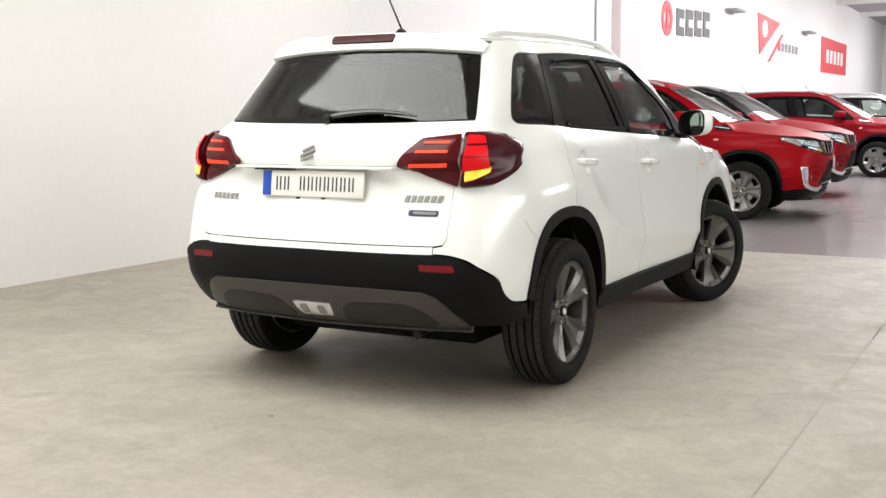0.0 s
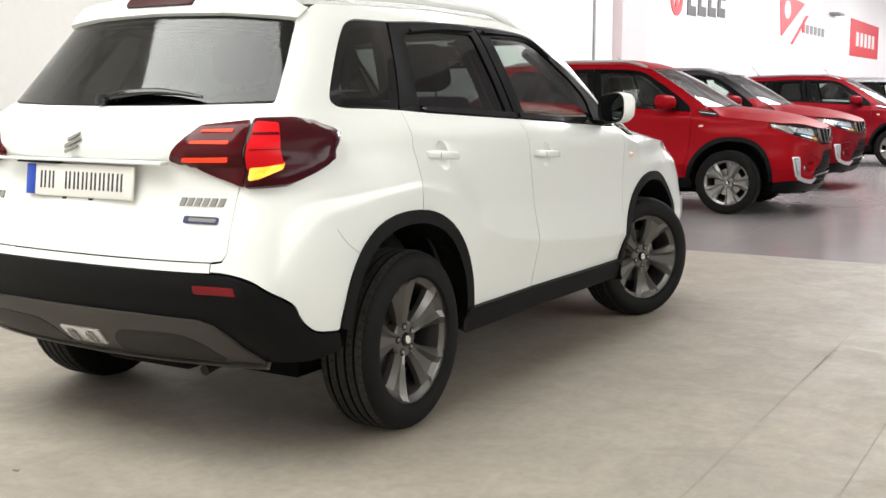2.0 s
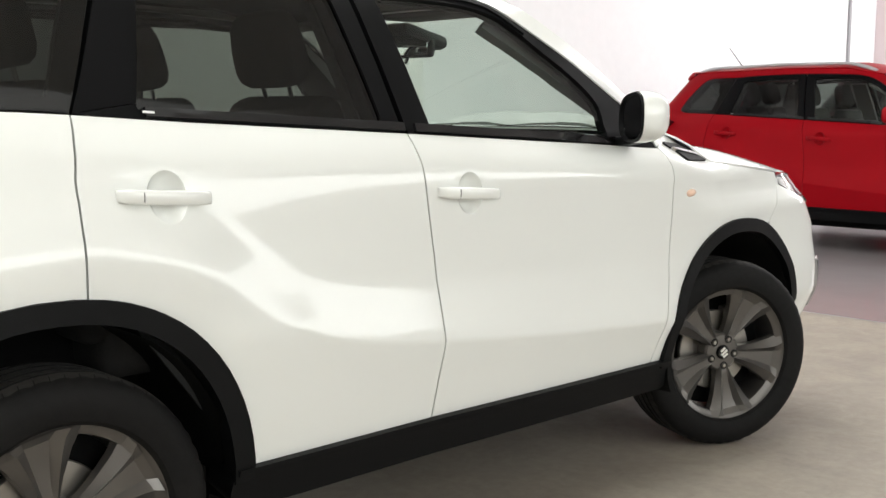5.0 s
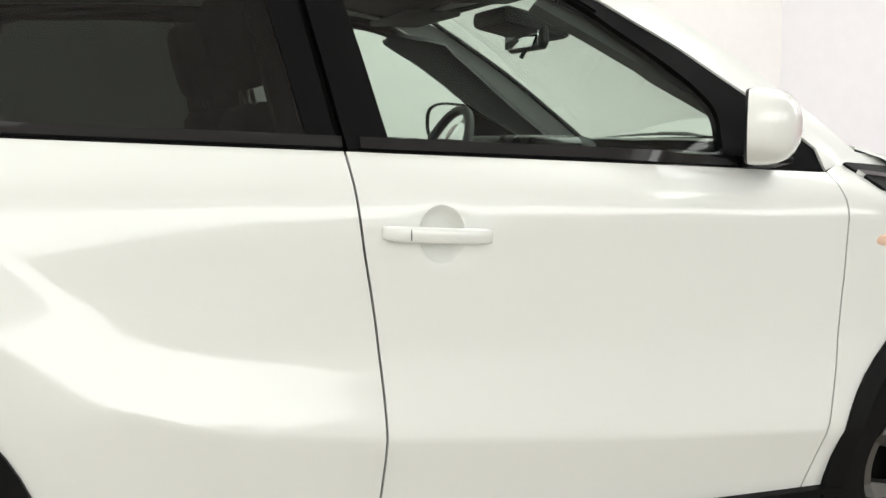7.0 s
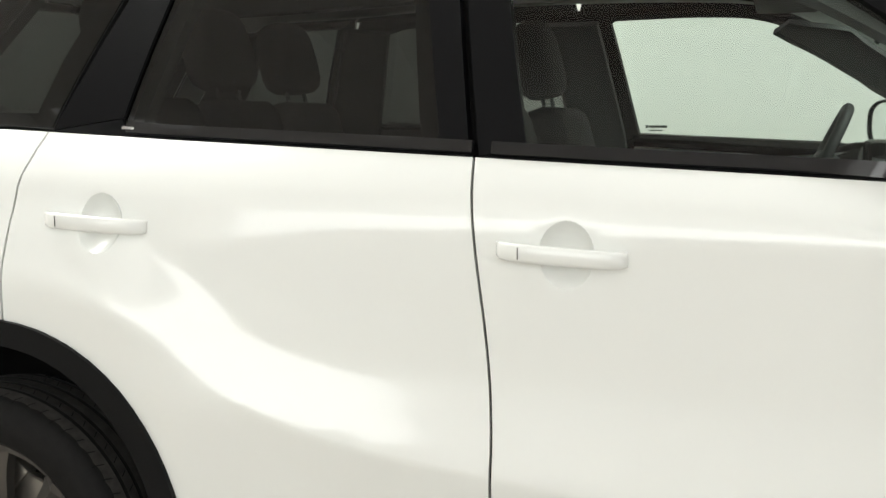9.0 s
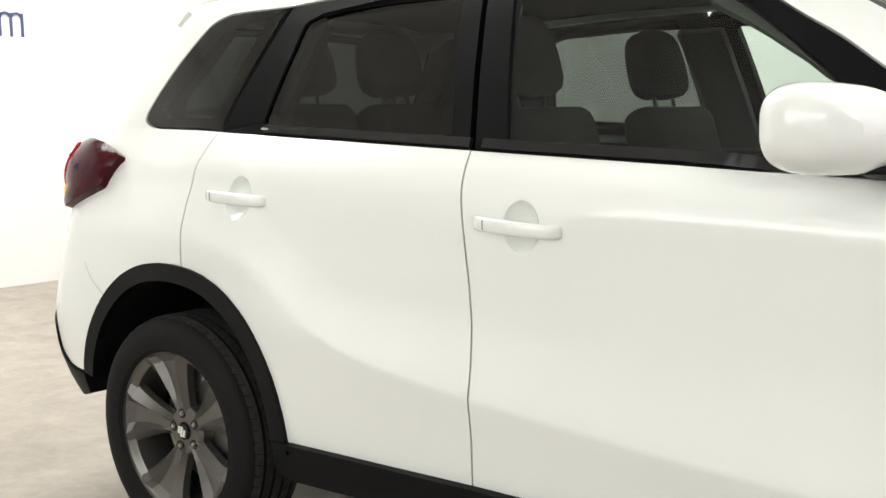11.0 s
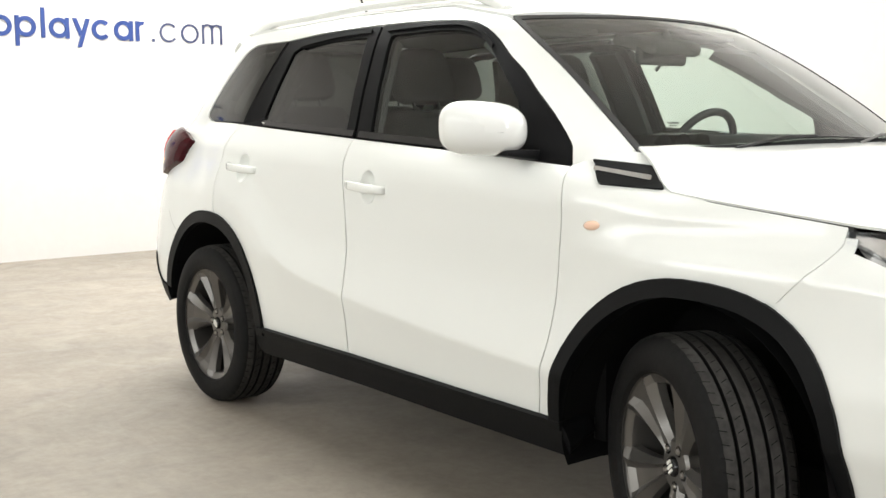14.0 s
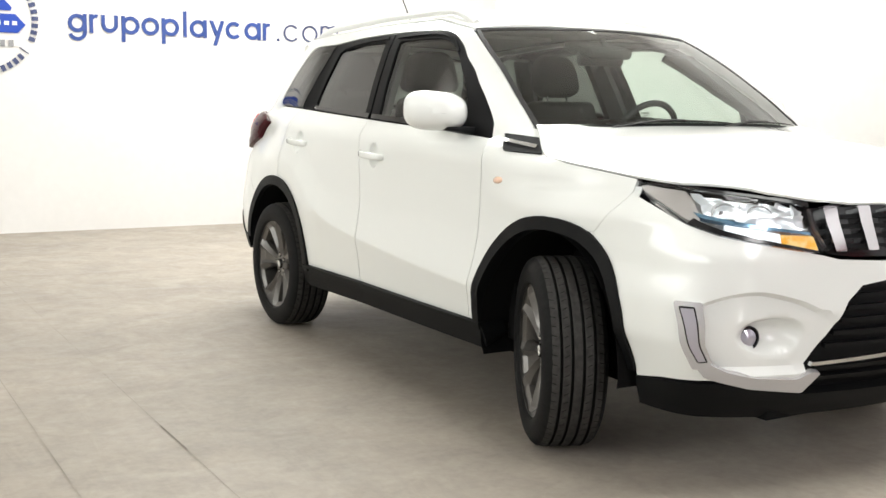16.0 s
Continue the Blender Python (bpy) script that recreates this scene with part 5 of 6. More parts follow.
def make_front(car, paint):
    F = lambda x, z: on_x(x, z, False)
    Y = on_y
    mirror = lambda pts: [(2 * MID_FRONT - u, z) for u, z in reversed(pts)]
    # painted bumper: round the corner from arch to arch, with the lower intake cut out
    arch_part = [p for p in ARCH_FRONT if p[0] > Y(1.515, 0.78)[0] and p[1] > 0.345]
    arch_part.sort(key=lambda p: p[1])
    half = arch_part + [Y(1.515, 0.785), Y(1.58, 0.85), Y(1.645, 0.918), F(0.774, 0.838), F(0.72, 0.808), F(0.62, 0.786), F(0.42, 0.752), F(0.36, 0.738), F(0.2, 0.728), F(0.0, 0.726)]
    low = [F(0.0, 0.672), F(0.15, 0.670), F(0.27, 0.655), F(0.32, 0.61), F(0.38, 0.50), F(0.435, 0.41), F(0.42, 0.325), F(0.60, 0.345), F(0.70, 0.372), Y(1.85, 0.362), Y(1.72, 0.345)]
    outline = half + mirror(half)[1:] + mirror(low)[:-1] + low
    bumper = panel("front_bumper", outline, paint, car, step=0.02, surf=bumper_surface, extra=fog_points(), gap=0.0004)
    # lower black valance, intake
    half = [F(0.0, 0.232), F(0.45, 0.232), F(0.7, 0.240), Y(1.70, 0.248), Y(1.715, 0.345), Y(1.85, 0.358), F(0.70, 0.366), F(0.42, 0.320), F(0.0, 0.315)]
    panel("valance", half + mirror(half)[1:-1], M_CLAD, bumper, out=0.006, step=0.03, thick=0.05, label="matt black plastic valance")
    half = [F(0.0, 0.31), F(0.44, 0.31), F(0.45, 0.41), F(0.33, 0.62), F(0.28, 0.67), F(0.0, 0.68)]
    intake = panel("intake", half + mirror(half)[1:-1], M_CLAD, bumper, out=-0.03, step=0.04, thick=0.01, gap=0, label="black lower intake")
    for z in (0.35, 0.385, 0.46, 0.50, 0.54, 0.58, 0.615, 0.645):
        w = 0.40 if z < 0.42 else lerp(z, [0.42, 0.60, 0.66], [0.40, 0.30, 0.24])
        panel("intake_bar", [F(-w, z), F(w, z), F(w, z + 0.014), F(-w, z + 0.014)], M_CLAD, intake, out=-0.012, step=0.05, thick=0.02, gap=0)
    panel("chrome_bar", [F(-0.43, 0.412), F(0.0, 0.428), F(0.43, 0.412), F(0.425, 0.424), F(0.0, 0.441), F(-0.425, 0.424)], M_CHROME, intake, out=0.004, step=0.03, gap=0)
    # upper grille
    half = [F(0.0, 0.735), F(0.30, 0.742), F(0.385, 0.755), F(0.43, 0.83), F(0.44, 0.895), F(0.2, 0.915), F(0.0, 0.918)]
    grille = panel("grille", half + mirror(half)[1:-1], M_GLOSSBLACK, car, out=-0.02, step=0.03, thick=0.01, gap=0, label="black grille with bright upright bars")
    for z in (0.77, 0.80, 0.83, 0.86):
        panel("grille_slat", [F(-0.40, z), F(0.40, z), F(0.40, z + 0.012), F(-0.40, z + 0.012)], M_CLAD, grille, out=-0.004, step=0.05, thick=0.02, gap=0)
    for x in (0.357, 0.236, 0.112, -0.112, -0.236, -0.357):
        panel("grille_bar", rounded([F(x - 0.020, 0.762), F(x + 0.020, 0.762), F(x + 0.050, 0.895), F(x + 0.004, 0.895)], 0.006), M_CHROME, grille, out=0.008, step=0.02, thick=0.03, gap=0)
    emblem(grille, shell(*F(0.0, 0.83)) + Vector((0, 0.008, 0)), 0.13, Matrix.Rotation(math.pi, 4, "Z"), M_CHROME)
    # lamps, trims
    for sd in (1, -1):
        lamp = new("headlamp", None)
        lamp.parent = car
        lamp.empty_display_size = 0.1
        lens = [Y(1.652, 0.957), Y(1.655, 0.926), F(0.774, 0.842), F(0.72, 0.812), F(0.62, 0.790), F(0.43, 0.758), F(0.395, 0.762), F(0.435, 0.83), F(0.45, 0.905), F(0.56, 0.922), F(0.665, 0.937), F(0.735, 0.952)]
        panel("lamp_housing", lens, M_CLEARLAMP, lamp, out=-0.05, thick=0.01, gap=0.0, side=sd, step=0.03)
        panel("lens", lens, M_LENS, lamp, out=0.004, thick=0.02, side=sd, step=0.025, label="clear headlamp lens")
        panel("brow", [F(0.45, 0.905), F(0.56, 0.922), F(0.665, 0.937), F(0.735, 0.952), F(0.728, 0.943), F(0.65, 0.926), F(0.55, 0.911), F(0.45, 0.894)], M_GLOSSBLACK, lamp, out=0.006, thick=0.01, gap=0, side=sd, step=0.02)
        panel("brow", [F(0.774, 0.842), F(0.72, 0.812), F(0.62, 0.790), F(0.43, 0.758), F(0.44, 0.766), F(0.62, 0.802), F(0.71, 0.825), F(0.758, 0.856)], M_GLOSSBLACK, lamp, out=0.006, thick=0.01, gap=0, side=sd, step=0.02)
        for x, z, r in ((0.68, 0.865, 0.036), (0.59, 0.855, 0.040)):
            p = shell(*F(x, z))
            bm = lathe([(0.0, -0.03), (r * 0.6, -0.024), (r, 0.0), (r * 1.08, 0.004), (r * 1.1, -0.04)], 24, axis="Y", centre=(0, 0, 0))
            ob = part("reflector_bowl", bm, M_CLEARLAMP, lamp)
            ob.matrix_local = Matrix.Translation((sd * p.x * 0.985, p.y - 0.035, p.z)) @ Matrix.Rotation(radians(-25 * sd), 4, "Z")
            ob = part("projector", lathe([(0.0, 0.016), (r * 0.35, 0.012), (r * 0.5, 0.0)], 20, axis="Y"), M_CHROME, lamp)
            ob.matrix_local = Matrix.Translation((sd * p.x * 0.985, p.y - 0.045, p.z)) @ Matrix.Rotation(radians(-25 * sd), 4, "Z")
        panel("bright_strip", rounded([F(0.705, 0.822), F(0.62, 0.803), F(0.548, 0.786), F(0.548, 0.818), F(0.62, 0.831), F(0.70, 0.846)], 0.004), M_STRIPWHITE, lamp, out=-0.010, thick=0.02, gap=0, side=sd, step=0.03)
        panel("blue_strip", [F(0.745, 0.866), F(0.69, 0.850), F(0.62, 0.835), F(0.45, 0.812), F(0.45, 0.821), F(0.62, 0.845), F(0.69, 0.862), F(0.745, 0.880)], M_LAMPBLUE, lamp, out=-0.008, thick=0.02, gap=0, side=sd, step=0.03)
        panel("smoked_corner", rounded([Y(1.668, 0.948), Y(1.672, 0.932), F(0.768, 0.862), F(0.750, 0.850), F(0.725, 0.940)], 0.006), M_LAMPSIDE, lamp, out=-0.012, thick=0.02, gap=0, side=sd, step=0.02)
        facet = lambda u, z: shell(u, z) - Vector((0, 0.005 * abs(math.sin(55 * u + 2 * math.sin(60 * z))) + 0.004 * math.sin(150 * z), 0))
        panel("faceted_bowl", [F(0.730, 0.870), F(0.62, 0.848), F(0.455, 0.822), F(0.462, 0.890), F(0.56, 0.908), F(0.66, 0.924), F(0.718, 0.935)], M_FACET, lamp, out=-0.018, thick=0.004, gap=0, side=sd, step=0.010, surf=facet)
        panel("indicator", rounded([F(0.546, 0.786), F(0.425, 0.766), F(0.440, 0.810), F(0.546, 0.816)], 0.006), M_AMBER, lamp, out=-0.012, thick=0.02, gap=0, side=sd, step=0.02, label="orange indicator")
        # fog lamp at the outer end of its dish
        p = shell(*F(0.604, 0.497))
        q = Matrix.Translation((sd * p.x, p.y - 0.056, p.z)) @ Matrix.Scale(0.92, 4) @ Matrix.Rotation(radians(-14 * sd), 4, "Z")
        ob = part("fog_lamp", lathe([(0.0, 0.004), (0.024, 0.004), (0.034, 0.001), (0.038, 0.008), (0.042, 0.004), (0.043, -0.04)], 32, axis="Y"), M_GLOSSBLACK, bumper, "round fog lamp in black ring")
        ob.matrix_local = q
        ob2 = part("fog_bulb", lathe([(0.0, 0.012), (0.016, 0.010), (0.030, 0.003)], 24, axis="Y"), M_LAMPDRL, bumper)
        ob2.matrix_local = q
        G = lambda x, z, du: (F(x, z)[0] - du, z)
        drl = rounded([G(0.774, 0.616, 0.094), F(0.774, 0.616), F(0.736, 0.440), F(0.732, 0.412), G(0.734, 0.412, 0.055)], 0.010)
        panel("running_lamp_trim", drl, M_SILVERTRIM, bumper, out=0.010, thick=0.03, gap=0, side=sd, step=0.02, label="bright metal trim")
        drl = rounded([G(0.774, 0.602, 0.076), G(0.774, 0.602, 0.024), G(0.736, 0.438, 0.010), G(0.736, 0.434, 0.040)], 0.006)
        panel("running_lamp_bezel", drl, M_GLOSSBLACK, bumper, out=0.012, thick=0.01, gap=0, side=sd, step=0.02)
        panel("running_lamp", shrink_poly(drl, 0.0045), M_LAMPDRL, bumper, out=0.014, thick=0.01, gap=0, side=sd, step=0.02, label="clear running lamp")
        trim = [G(0.734, 0.420, 0.050), F(0.735, 0.384), F(0.60, 0.345), F(0.42, 0.322), F(0.385, 0.39), F(0.42, 0.395), F(0.46, 0.372), F(0.60, 0.383), F(0.69, 0.404), F(0.735, 0.428)]
        panel("bright_trim", rounded(trim, 0.008), M_SILVERTRIM, bumper, out=0.008, thick=0.02, gap=0, side=sd, step=0.02, label="silver plastic trim")


def shrink_poly(poly, g):
    ring = poly if signed_area(poly) > 0 else poly[::-1]
    return shrink(ring, g)


def make_inside(car):
    part("cabin_floor", box(-0.72, -0.95, 0.30, 0.72, 0.86, 0.36), M_SEAT, car)
    for x in (0.37, -0.37):
        make_seat(car, x, -0.22, 0.60, 14, width=0.52)
    for x in (0.42, 0.0, -0.42):
        make_seat(car, x, -1.02, 0.62, 12, width=0.42)
    # dashboard
    bm = box(-0.72, 0.46, 0.62, 0.72, 0.98, 1.085, 0.05, segments=3)
    for v in bm.verts:
        if v.co.z > 0.95:
            v.co.z -= 0.05 * ((v.co.y - 0.46) / 0.5) * 0 + 0.04 * abs(v.co.x) / 0.72
        v.co.y += 0.05 * (1 - (v.co.x / 0.72) ** 2) if v.co.y > 0.8 else 0
    dash = part("dashboard", bm, M_DASH, car)
    hood = box(-0.54, 0.44, 1.04, -0.20, 0.80, 1.135, 0.045, segments=3)
    part("instrument_hood", hood, M_DASH, dash)
    for x in (-0.10, 0.0, 0.10):
        part("dash_dial", lathe([(0.030, -0.025), (0.045, -0.03), (0.048, -0.02), (0.048, 0.10)], 24, axis="Y", centre=(x, 0.46, 1.095)), M_GLOSSBLACK, dash)
        part("dial_face", lathe([(0.0, -0.012), (0.032, -0.012)], 24, axis="Y", centre=(x, 0.46, 1.095)), M_DASH, dash)
    # steering wheel
    c = Vector((-0.37, 0.33, 1.055))
    turn = Matrix.Rotation(radians(-25), 3, "X")
    bm = bmesh.new()
    for k in range(40):
        a = 2 * math.pi * k / 40
        for j in range(10):
            b = 2 * math.pi * j / 10
            r = 0.178 + 0.015 * math.cos(b)
            bm.verts.new(c + turn @ Vector((r * math.cos(a), 0.015 * math.sin(b), r * math.sin(a))))
    bm.verts.ensure_lookup_table()
    for k in range(40):
        for j in range(10):
            bm.faces.new((bm.verts[k * 10 + j], bm.verts[k * 10 + (j + 1) % 10], bm.verts[((k + 1) % 40) * 10 + (j + 1) % 10], bm.verts[((k + 1) % 40) * 10 + j]))
    steering = part("steering_wheel", bm, M_DASH, car, "black steering wheel")
    bm = box(-0.07, -0.02, -0.06, 0.07, 0.05, 0.06, 0.02)
    box(-0.17, -0.008, -0.02, 0.17, 0.012, 0.02, 0.006, bm)
    box(-0.03, -0.008, -0.17, 0.03, 0.012, 0.0, 0.006, bm)
    for v in bm.verts:
        v.co = c + turn @ v.co
    part("steering_boss", bm, M_DASH, steering)
    # mirror and sensor pod on the windscreen
    bm = box(-0.125, 0.445, 1.372, 0.125, 0.475, 1.44, 0.02, segments=3)
    part("cabin_mirror", bm, M_DASH, car)
    part("cabin_mirror_pane", box(-0.112, 0.4405, 1.382, 0.112, 0.444, 1.43, 0.001), M_MIRROR, car)
    part("mirror_stalk", tube([(0, 0.465, 1.41), (0, 0.49, 1.45), (0, 0.475, 1.485)], 0.012), M_DASH, car)
    part("mirror_tab", tube([(0.0, 0.455, 1.375), (0.004, 0.44, 1.355)], 0.006), M_DASH, car)
    bm = box(-0.12, 0.34, 1.435, 0.12, 0.54, 1.485, 0.02)
    for v in bm.verts:
        if v.co.y > 0.45:
            v.co.z -= 0.035
    part("sensor_pod", bm, M_DASH, car)
    for x in (0.37, -0.37):
        bm = box(x - 0.20, 0.17, 1.478, x + 0.20, 0.33, 1.494, 0.006)
        part("sun_visor", bm, M_LINER, car)


# ---- the place ----
def slab(name, x0, y0, z0, x1, y1, z1, mat, label="", category="", bevel=0.0):
    ob = part(name, box(x0, y0, z0, x1, y1, z1, bevel), mat, None, smooth=False)
    return tagged(ob, label, category, kind="structure")


WALL_X, WALL_Y, WALL_END, HALL_X, FAR_Y, EAST_X = -3.87, -6.487, 4.134, -4.45, 52.0, 11.0


def tile_edge(x):
    return 3.905


def floor_piece(name, corners, mat, label):
    ob = mesh_object(name, [(x, y, z) for z in (0.0, -0.2) for x, y in corners], [(0, 1, 2, 3), (7, 6, 5, 4), (0, 4, 5, 1), (1, 5, 6, 2), (2, 6, 7, 3), (3, 7, 4, 0)], mat, smooth=False)
    return tagged(ob, label, "floor", kind="structure")


floor_piece("floor", [(HALL_X, WALL_Y), (EAST_X, WALL_Y), (EAST_X, tile_edge(EAST_X)), (HALL_X, tile_edge(HALL_X))], M_CONCRETE, "worn beige-grey concrete floor with saw-cut joints")
floor_piece("floor_showroom", [(HALL_X, tile_edge(HALL_X) + 0.01), (EAST_X, tile_edge(EAST_X) + 0.01), (EAST_X, FAR_Y), (HALL_X, FAR_Y)], M_TILE, "pale polished showroom floor")
slab("wall_west", WALL_X - 0.15, WALL_Y, 0, WALL_X, WALL_END, CEIL, M_WALL, "plain white painted partition wall", "wall")
slab("wall_south", WALL_X - 1.0, WALL_Y - 0.2, 0, EAST_X, WALL_Y, CEIL, M_WALL, "white painted wall with blue lettering", "wall")
# unseen east wall, booth ceiling and fascia, added to close in the light
slab("wall_east", EAST_X, WALL_Y - 0.2, 0, EAST_X + 0.2, FAR_Y, HALL + 0.15, M_WALL, "unseen plain white wall, added to close the room", "wall")
slab("ceiling", WALL_X - 0.9, WALL_Y - 0.2, CEIL, EAST_X, 5.2, CEIL + 0.15, M_CEIL, "unseen white painted ceiling, added to close the room", "ceiling")
slab("ceiling_showroom", HALL_X - 0.2, 5.2, HALL, EAST_X, FAR_Y, HALL + 0.15, M_CEILHALL, "showroom ceiling in dimmed grey", "ceiling")
slab("fascia", HALL_X - 0.2, 5.05, CEIL + 0.15, EAST_X, 5.2, HALL + 0.15, M_CEIL, "unseen white ceiling step, added to close the room", "ceiling")
slab("wall_hall", HALL_X - 0.2, WALL_Y, 0, HALL_X, FAR_Y, HALL + 0.15, M_FARWALL, "white showroom wall with dealer signs", "wall")
slab("wall_north", HALL_X - 0.2, FAR_Y, 0, EAST_X + 0.2, FAR_Y + 0.2, HALL + 0.15, M_FARWALL, "white showroom wall", "wall")

# saw-cut joints in the floors
for k, (x0, y0, x1, y1, z) in enumerate(((1.955, WALL_Y, 1.955, 1.6, 0.0), (2.373, -1.5, 2.373, 1.4, 0.0), (0.35, tile_edge(0.35), 0.35, 14.0, 0.0), (1.955, 0.55, 1.80, 0.556, 0.0), (1.925, -0.12, 1.84, -0.14, 0.0), (1.957, 0.41, 1.955, 0.74, 0.0))):
    d = (Vector((x1, y1, 0)) - Vector((x0, y0, 0))).normalized()
    n = Vector((-d.y, d.x, 0)) * (0.0013 if k < 5 else 0.002)
    a, b = Vector((x0, y0, 0.0012 + 0.0005 * k)), Vector((x1, y1, 0.0012 + 0.0005 * k))
    ob = mesh_object("joint", [a - n, b - n, b + n, a + n], [(0, 1, 2, 3)], M_JOINTDARK if k > 4 else M_JOINT, smooth=False)
    tagged(ob, "thin dark saw-cut joint in the floor", "joint", kind="structure")
chip = [(-0.013 + 0.022 * (0.7 + 0.5 * math.sin(5.1 * k)) * math.cos(0.7 * k), -2.324 + 0.014 * (0.8 + 0.4 * math.cos(3.3 * k)) * math.sin(0.7 * k), 0.0012) for k in range(9)]
tagged(mesh_object("floor_chip", chip, [tuple(range(9))], M_JOINTDARK, smooth=False), "small dark chip in the concrete floor", "chip", kind="structure")
ob = mesh_object("threshold", [(HALL_X, tile_edge(HALL_X) - 0.012, 0.0015), (EAST_X, tile_edge(EAST_X) - 0.012, 0.0015), (EAST_X, tile_edge(EAST_X) + 0.012, 0.0015), (HALL_X, tile_edge(HALL_X) + 0.012, 0.0015)], [(0, 1, 2, 3)], M_STEELGREY, smooth=False)
tagged(ob, "slim grey strip between the floors", "threshold", kind="structure")

# showroom pillar with a red pipe
slab("pillar", HALL_X, 13.77, 0, HALL_X + 0.18, 15.0, HALL, M_PINK, "pale pink painted wall pillar", "pillar", 0.01)
pipe = part("pipe", tube([(HALL_X + 0.06, 15.12, 0.0), (HALL_X + 0.06, 15.12, HALL)], 0.035, sides=12), M_SIGNRED, None)
tagged(pipe, "thin red pipe up the showroom wall", "pipe")
strip = part("wall_rail", box(HALL_X, 12.88, 0, HALL_X + 0.03, 12.94, HALL), M_STEELGREY, None, smooth=False)
tagged(strip, "narrow grey rail up the showroom wall", "rail")


# ---- signs ----
def flat_shape(name, points, mat, parent, depth=0.02, plane="x", at=0.0):
    """A flat plate cut to an outline on a wall: points are along the wall and up."""
    bm = bmesh.new()
    front = []
    for s, z in points:
        front.append(bm.verts.new((at + depth, s, z) if plane == "x" else (s, at + depth, z)))
    f = bm.faces.new(front)
    out = bmesh.ops.extrude_face_region(bm, geom=[f])
    for v in [g for g in out["geom"] if isinstance(g, bmesh.types.BMVert)]:
        v.co += Vector((-depth, 0, 0) if plane == "x" else (0, -depth, 0))
    return part(name, bm, mat, parent, smooth=False)


def ring_shape(name, s, z, r_out, r_in, mat, parent, depth=0.02, plane="x", at=0.0, a0=0.0, a1=360.0, stretch=1.0, count=36):
    bm = bmesh.new()
    closed = a1 - a0 >= 360
    loops = []
    for k in range(count + (0 if closed else 1)):
        a = radians(a0 + (a1 - a0) * k / count)
        ring = []
        for r, d in ((r_in, 0.0), (r_in, depth), (r_out, depth), (r_out, 0.0)):
            p, q = s + r * stretch * math.cos(a), z + r * math.sin(a)
            ring.append(bm.verts.new((at + d, p, q) if plane == "x" else (p, at + d, q)))
        loops.append(ring)
    n = len(loops)
    for k in range(n if closed else n - 1):
        for i in range(4):
            bm.faces.new((loops[k][i], loops[k][(i + 1) % 4], loops[(k + 1) % n][(i + 1) % 4], loops[(k + 1) % n][i]))
    if not closed:
        bm.faces.new(loops[0]), bm.faces.new(loops[-1])
    return part(name, bm, mat, parent, smooth=False)


def sign(name, label):
    ob = new(name, None)
    ob.empty_display_size = 0.2
    return tagged(ob, label, "sign")


W = dict(plane="x", at=HALL_X)
s1 = sign("wall_sign", "red oval mark and dark block lettering shapes on white wall")
ring_shape("oval_mark", 17.12, 3.22, 0.37, 0.22, M_SIGNRED, s1, stretch=1.0, **W)
flat_shape("inner_mark", [(17.04, 2.92), (17.20, 2.92), (17.20, 3.52), (17.04, 3.52)], M_SIGNRED, s1, depth=0.024, **W)
for k in range(4):
    y0, z0 = 17.80 + 0.70 * k, 2.91 + 0.03 * k
    flat_shape("letter_block", [(y0, z0), (y0 + 0.55, z0), (y0 + 0.55, z0 + 0.20), (y0 + 0.2, z0 + 0.20), (y0 + 0.2, z0 + 0.38), (y0 + 0.55, z0 + 0.38), (y0 + 0.55, z0 + 0.58), (y0, z0 + 0.58)], M_SIGNGREY, s1, **W)
s2 = sign("banner", "red triangular pennant with white round mark on wall")
flat_shape("pennant", [(25.68, 2.84), (28.28, 3.87), (25.40, 3.98)], M_SIGNRED, s2, **W)
ring_shape("round_mark", 26.25, 3.58, 0.24, 0.0001, M_SIGNWHITE, s2, depth=0.03, stretch=1.4, **W)
flat_shape("red_stroke", [(26.77, 2.68), (27.0, 2.68), (28.80, 3.56), (28.55, 3.56)], M_SIGNRED, s2, **W)
for k in range(6):
    flat_shape("letter_block", [(28.1 + 0.52 * k, 3.06), (28.4 + 0.52 * k, 3.06), (28.4 + 0.52 * k, 3.30), (28.1 + 0.52 * k, 3.30)], M_STEELGREY if k else M_SIGNRED, s2, **W)
s3 = sign("wall_sign", "square red sign with white lettering blocks")
flat_shape("board", [(35.25, 2.64), (40.75, 2.66), (40.75, 3.87), (35.25, 3.90)], M_SIGNRED, s3, **W)
for k in range(5):
    flat_shape("letter_block", [(36.2 + 0.78 * k, 3.0), (36.65 + 0.78 * k, 3.0), (36.65 + 0.78 * k, 3.48), (36.2 + 0.78 * k, 3.48)], M_SIGNWHITE, s3, depth=0.04, **W)
for y, z in ((22.4, 3.75), (32.2, 3.8)):
    lamp = part("wall_bracket", box(HALL_X, y - 0.5, z, HALL_X + 0.3, y + 0.4, z + 0.06, 0.01), M_STEELGREY, None)
    tagged(lamp, "small grey bracket on the showroom wall", "bracket")
# door frame at the far end
doorway = new("doorway", None)
tagged(doorway, "dark framed opening in the far wall", "door", kind="structure")
for x0, x1, z0, z1 in ((-3.45, -3.3, 0, 4.3), (-3.45, 0.5, 4.3, 4.45), (0.35, 0.5, 0, 4.3)):
    part("door_frame", box(x0, FAR_Y - 0.12, z0, x1, FAR_Y, z1), M_STEELGREY, doorway, smooth=False)
for y in (26.0, 32.0, 38.0, 44.0):
    beam = slab("ceiling_beam", HALL_X, y, HALL - 0.18, EAST_X, y + 0.25, HALL, M_CEIL, "white ceiling beam", "beam")

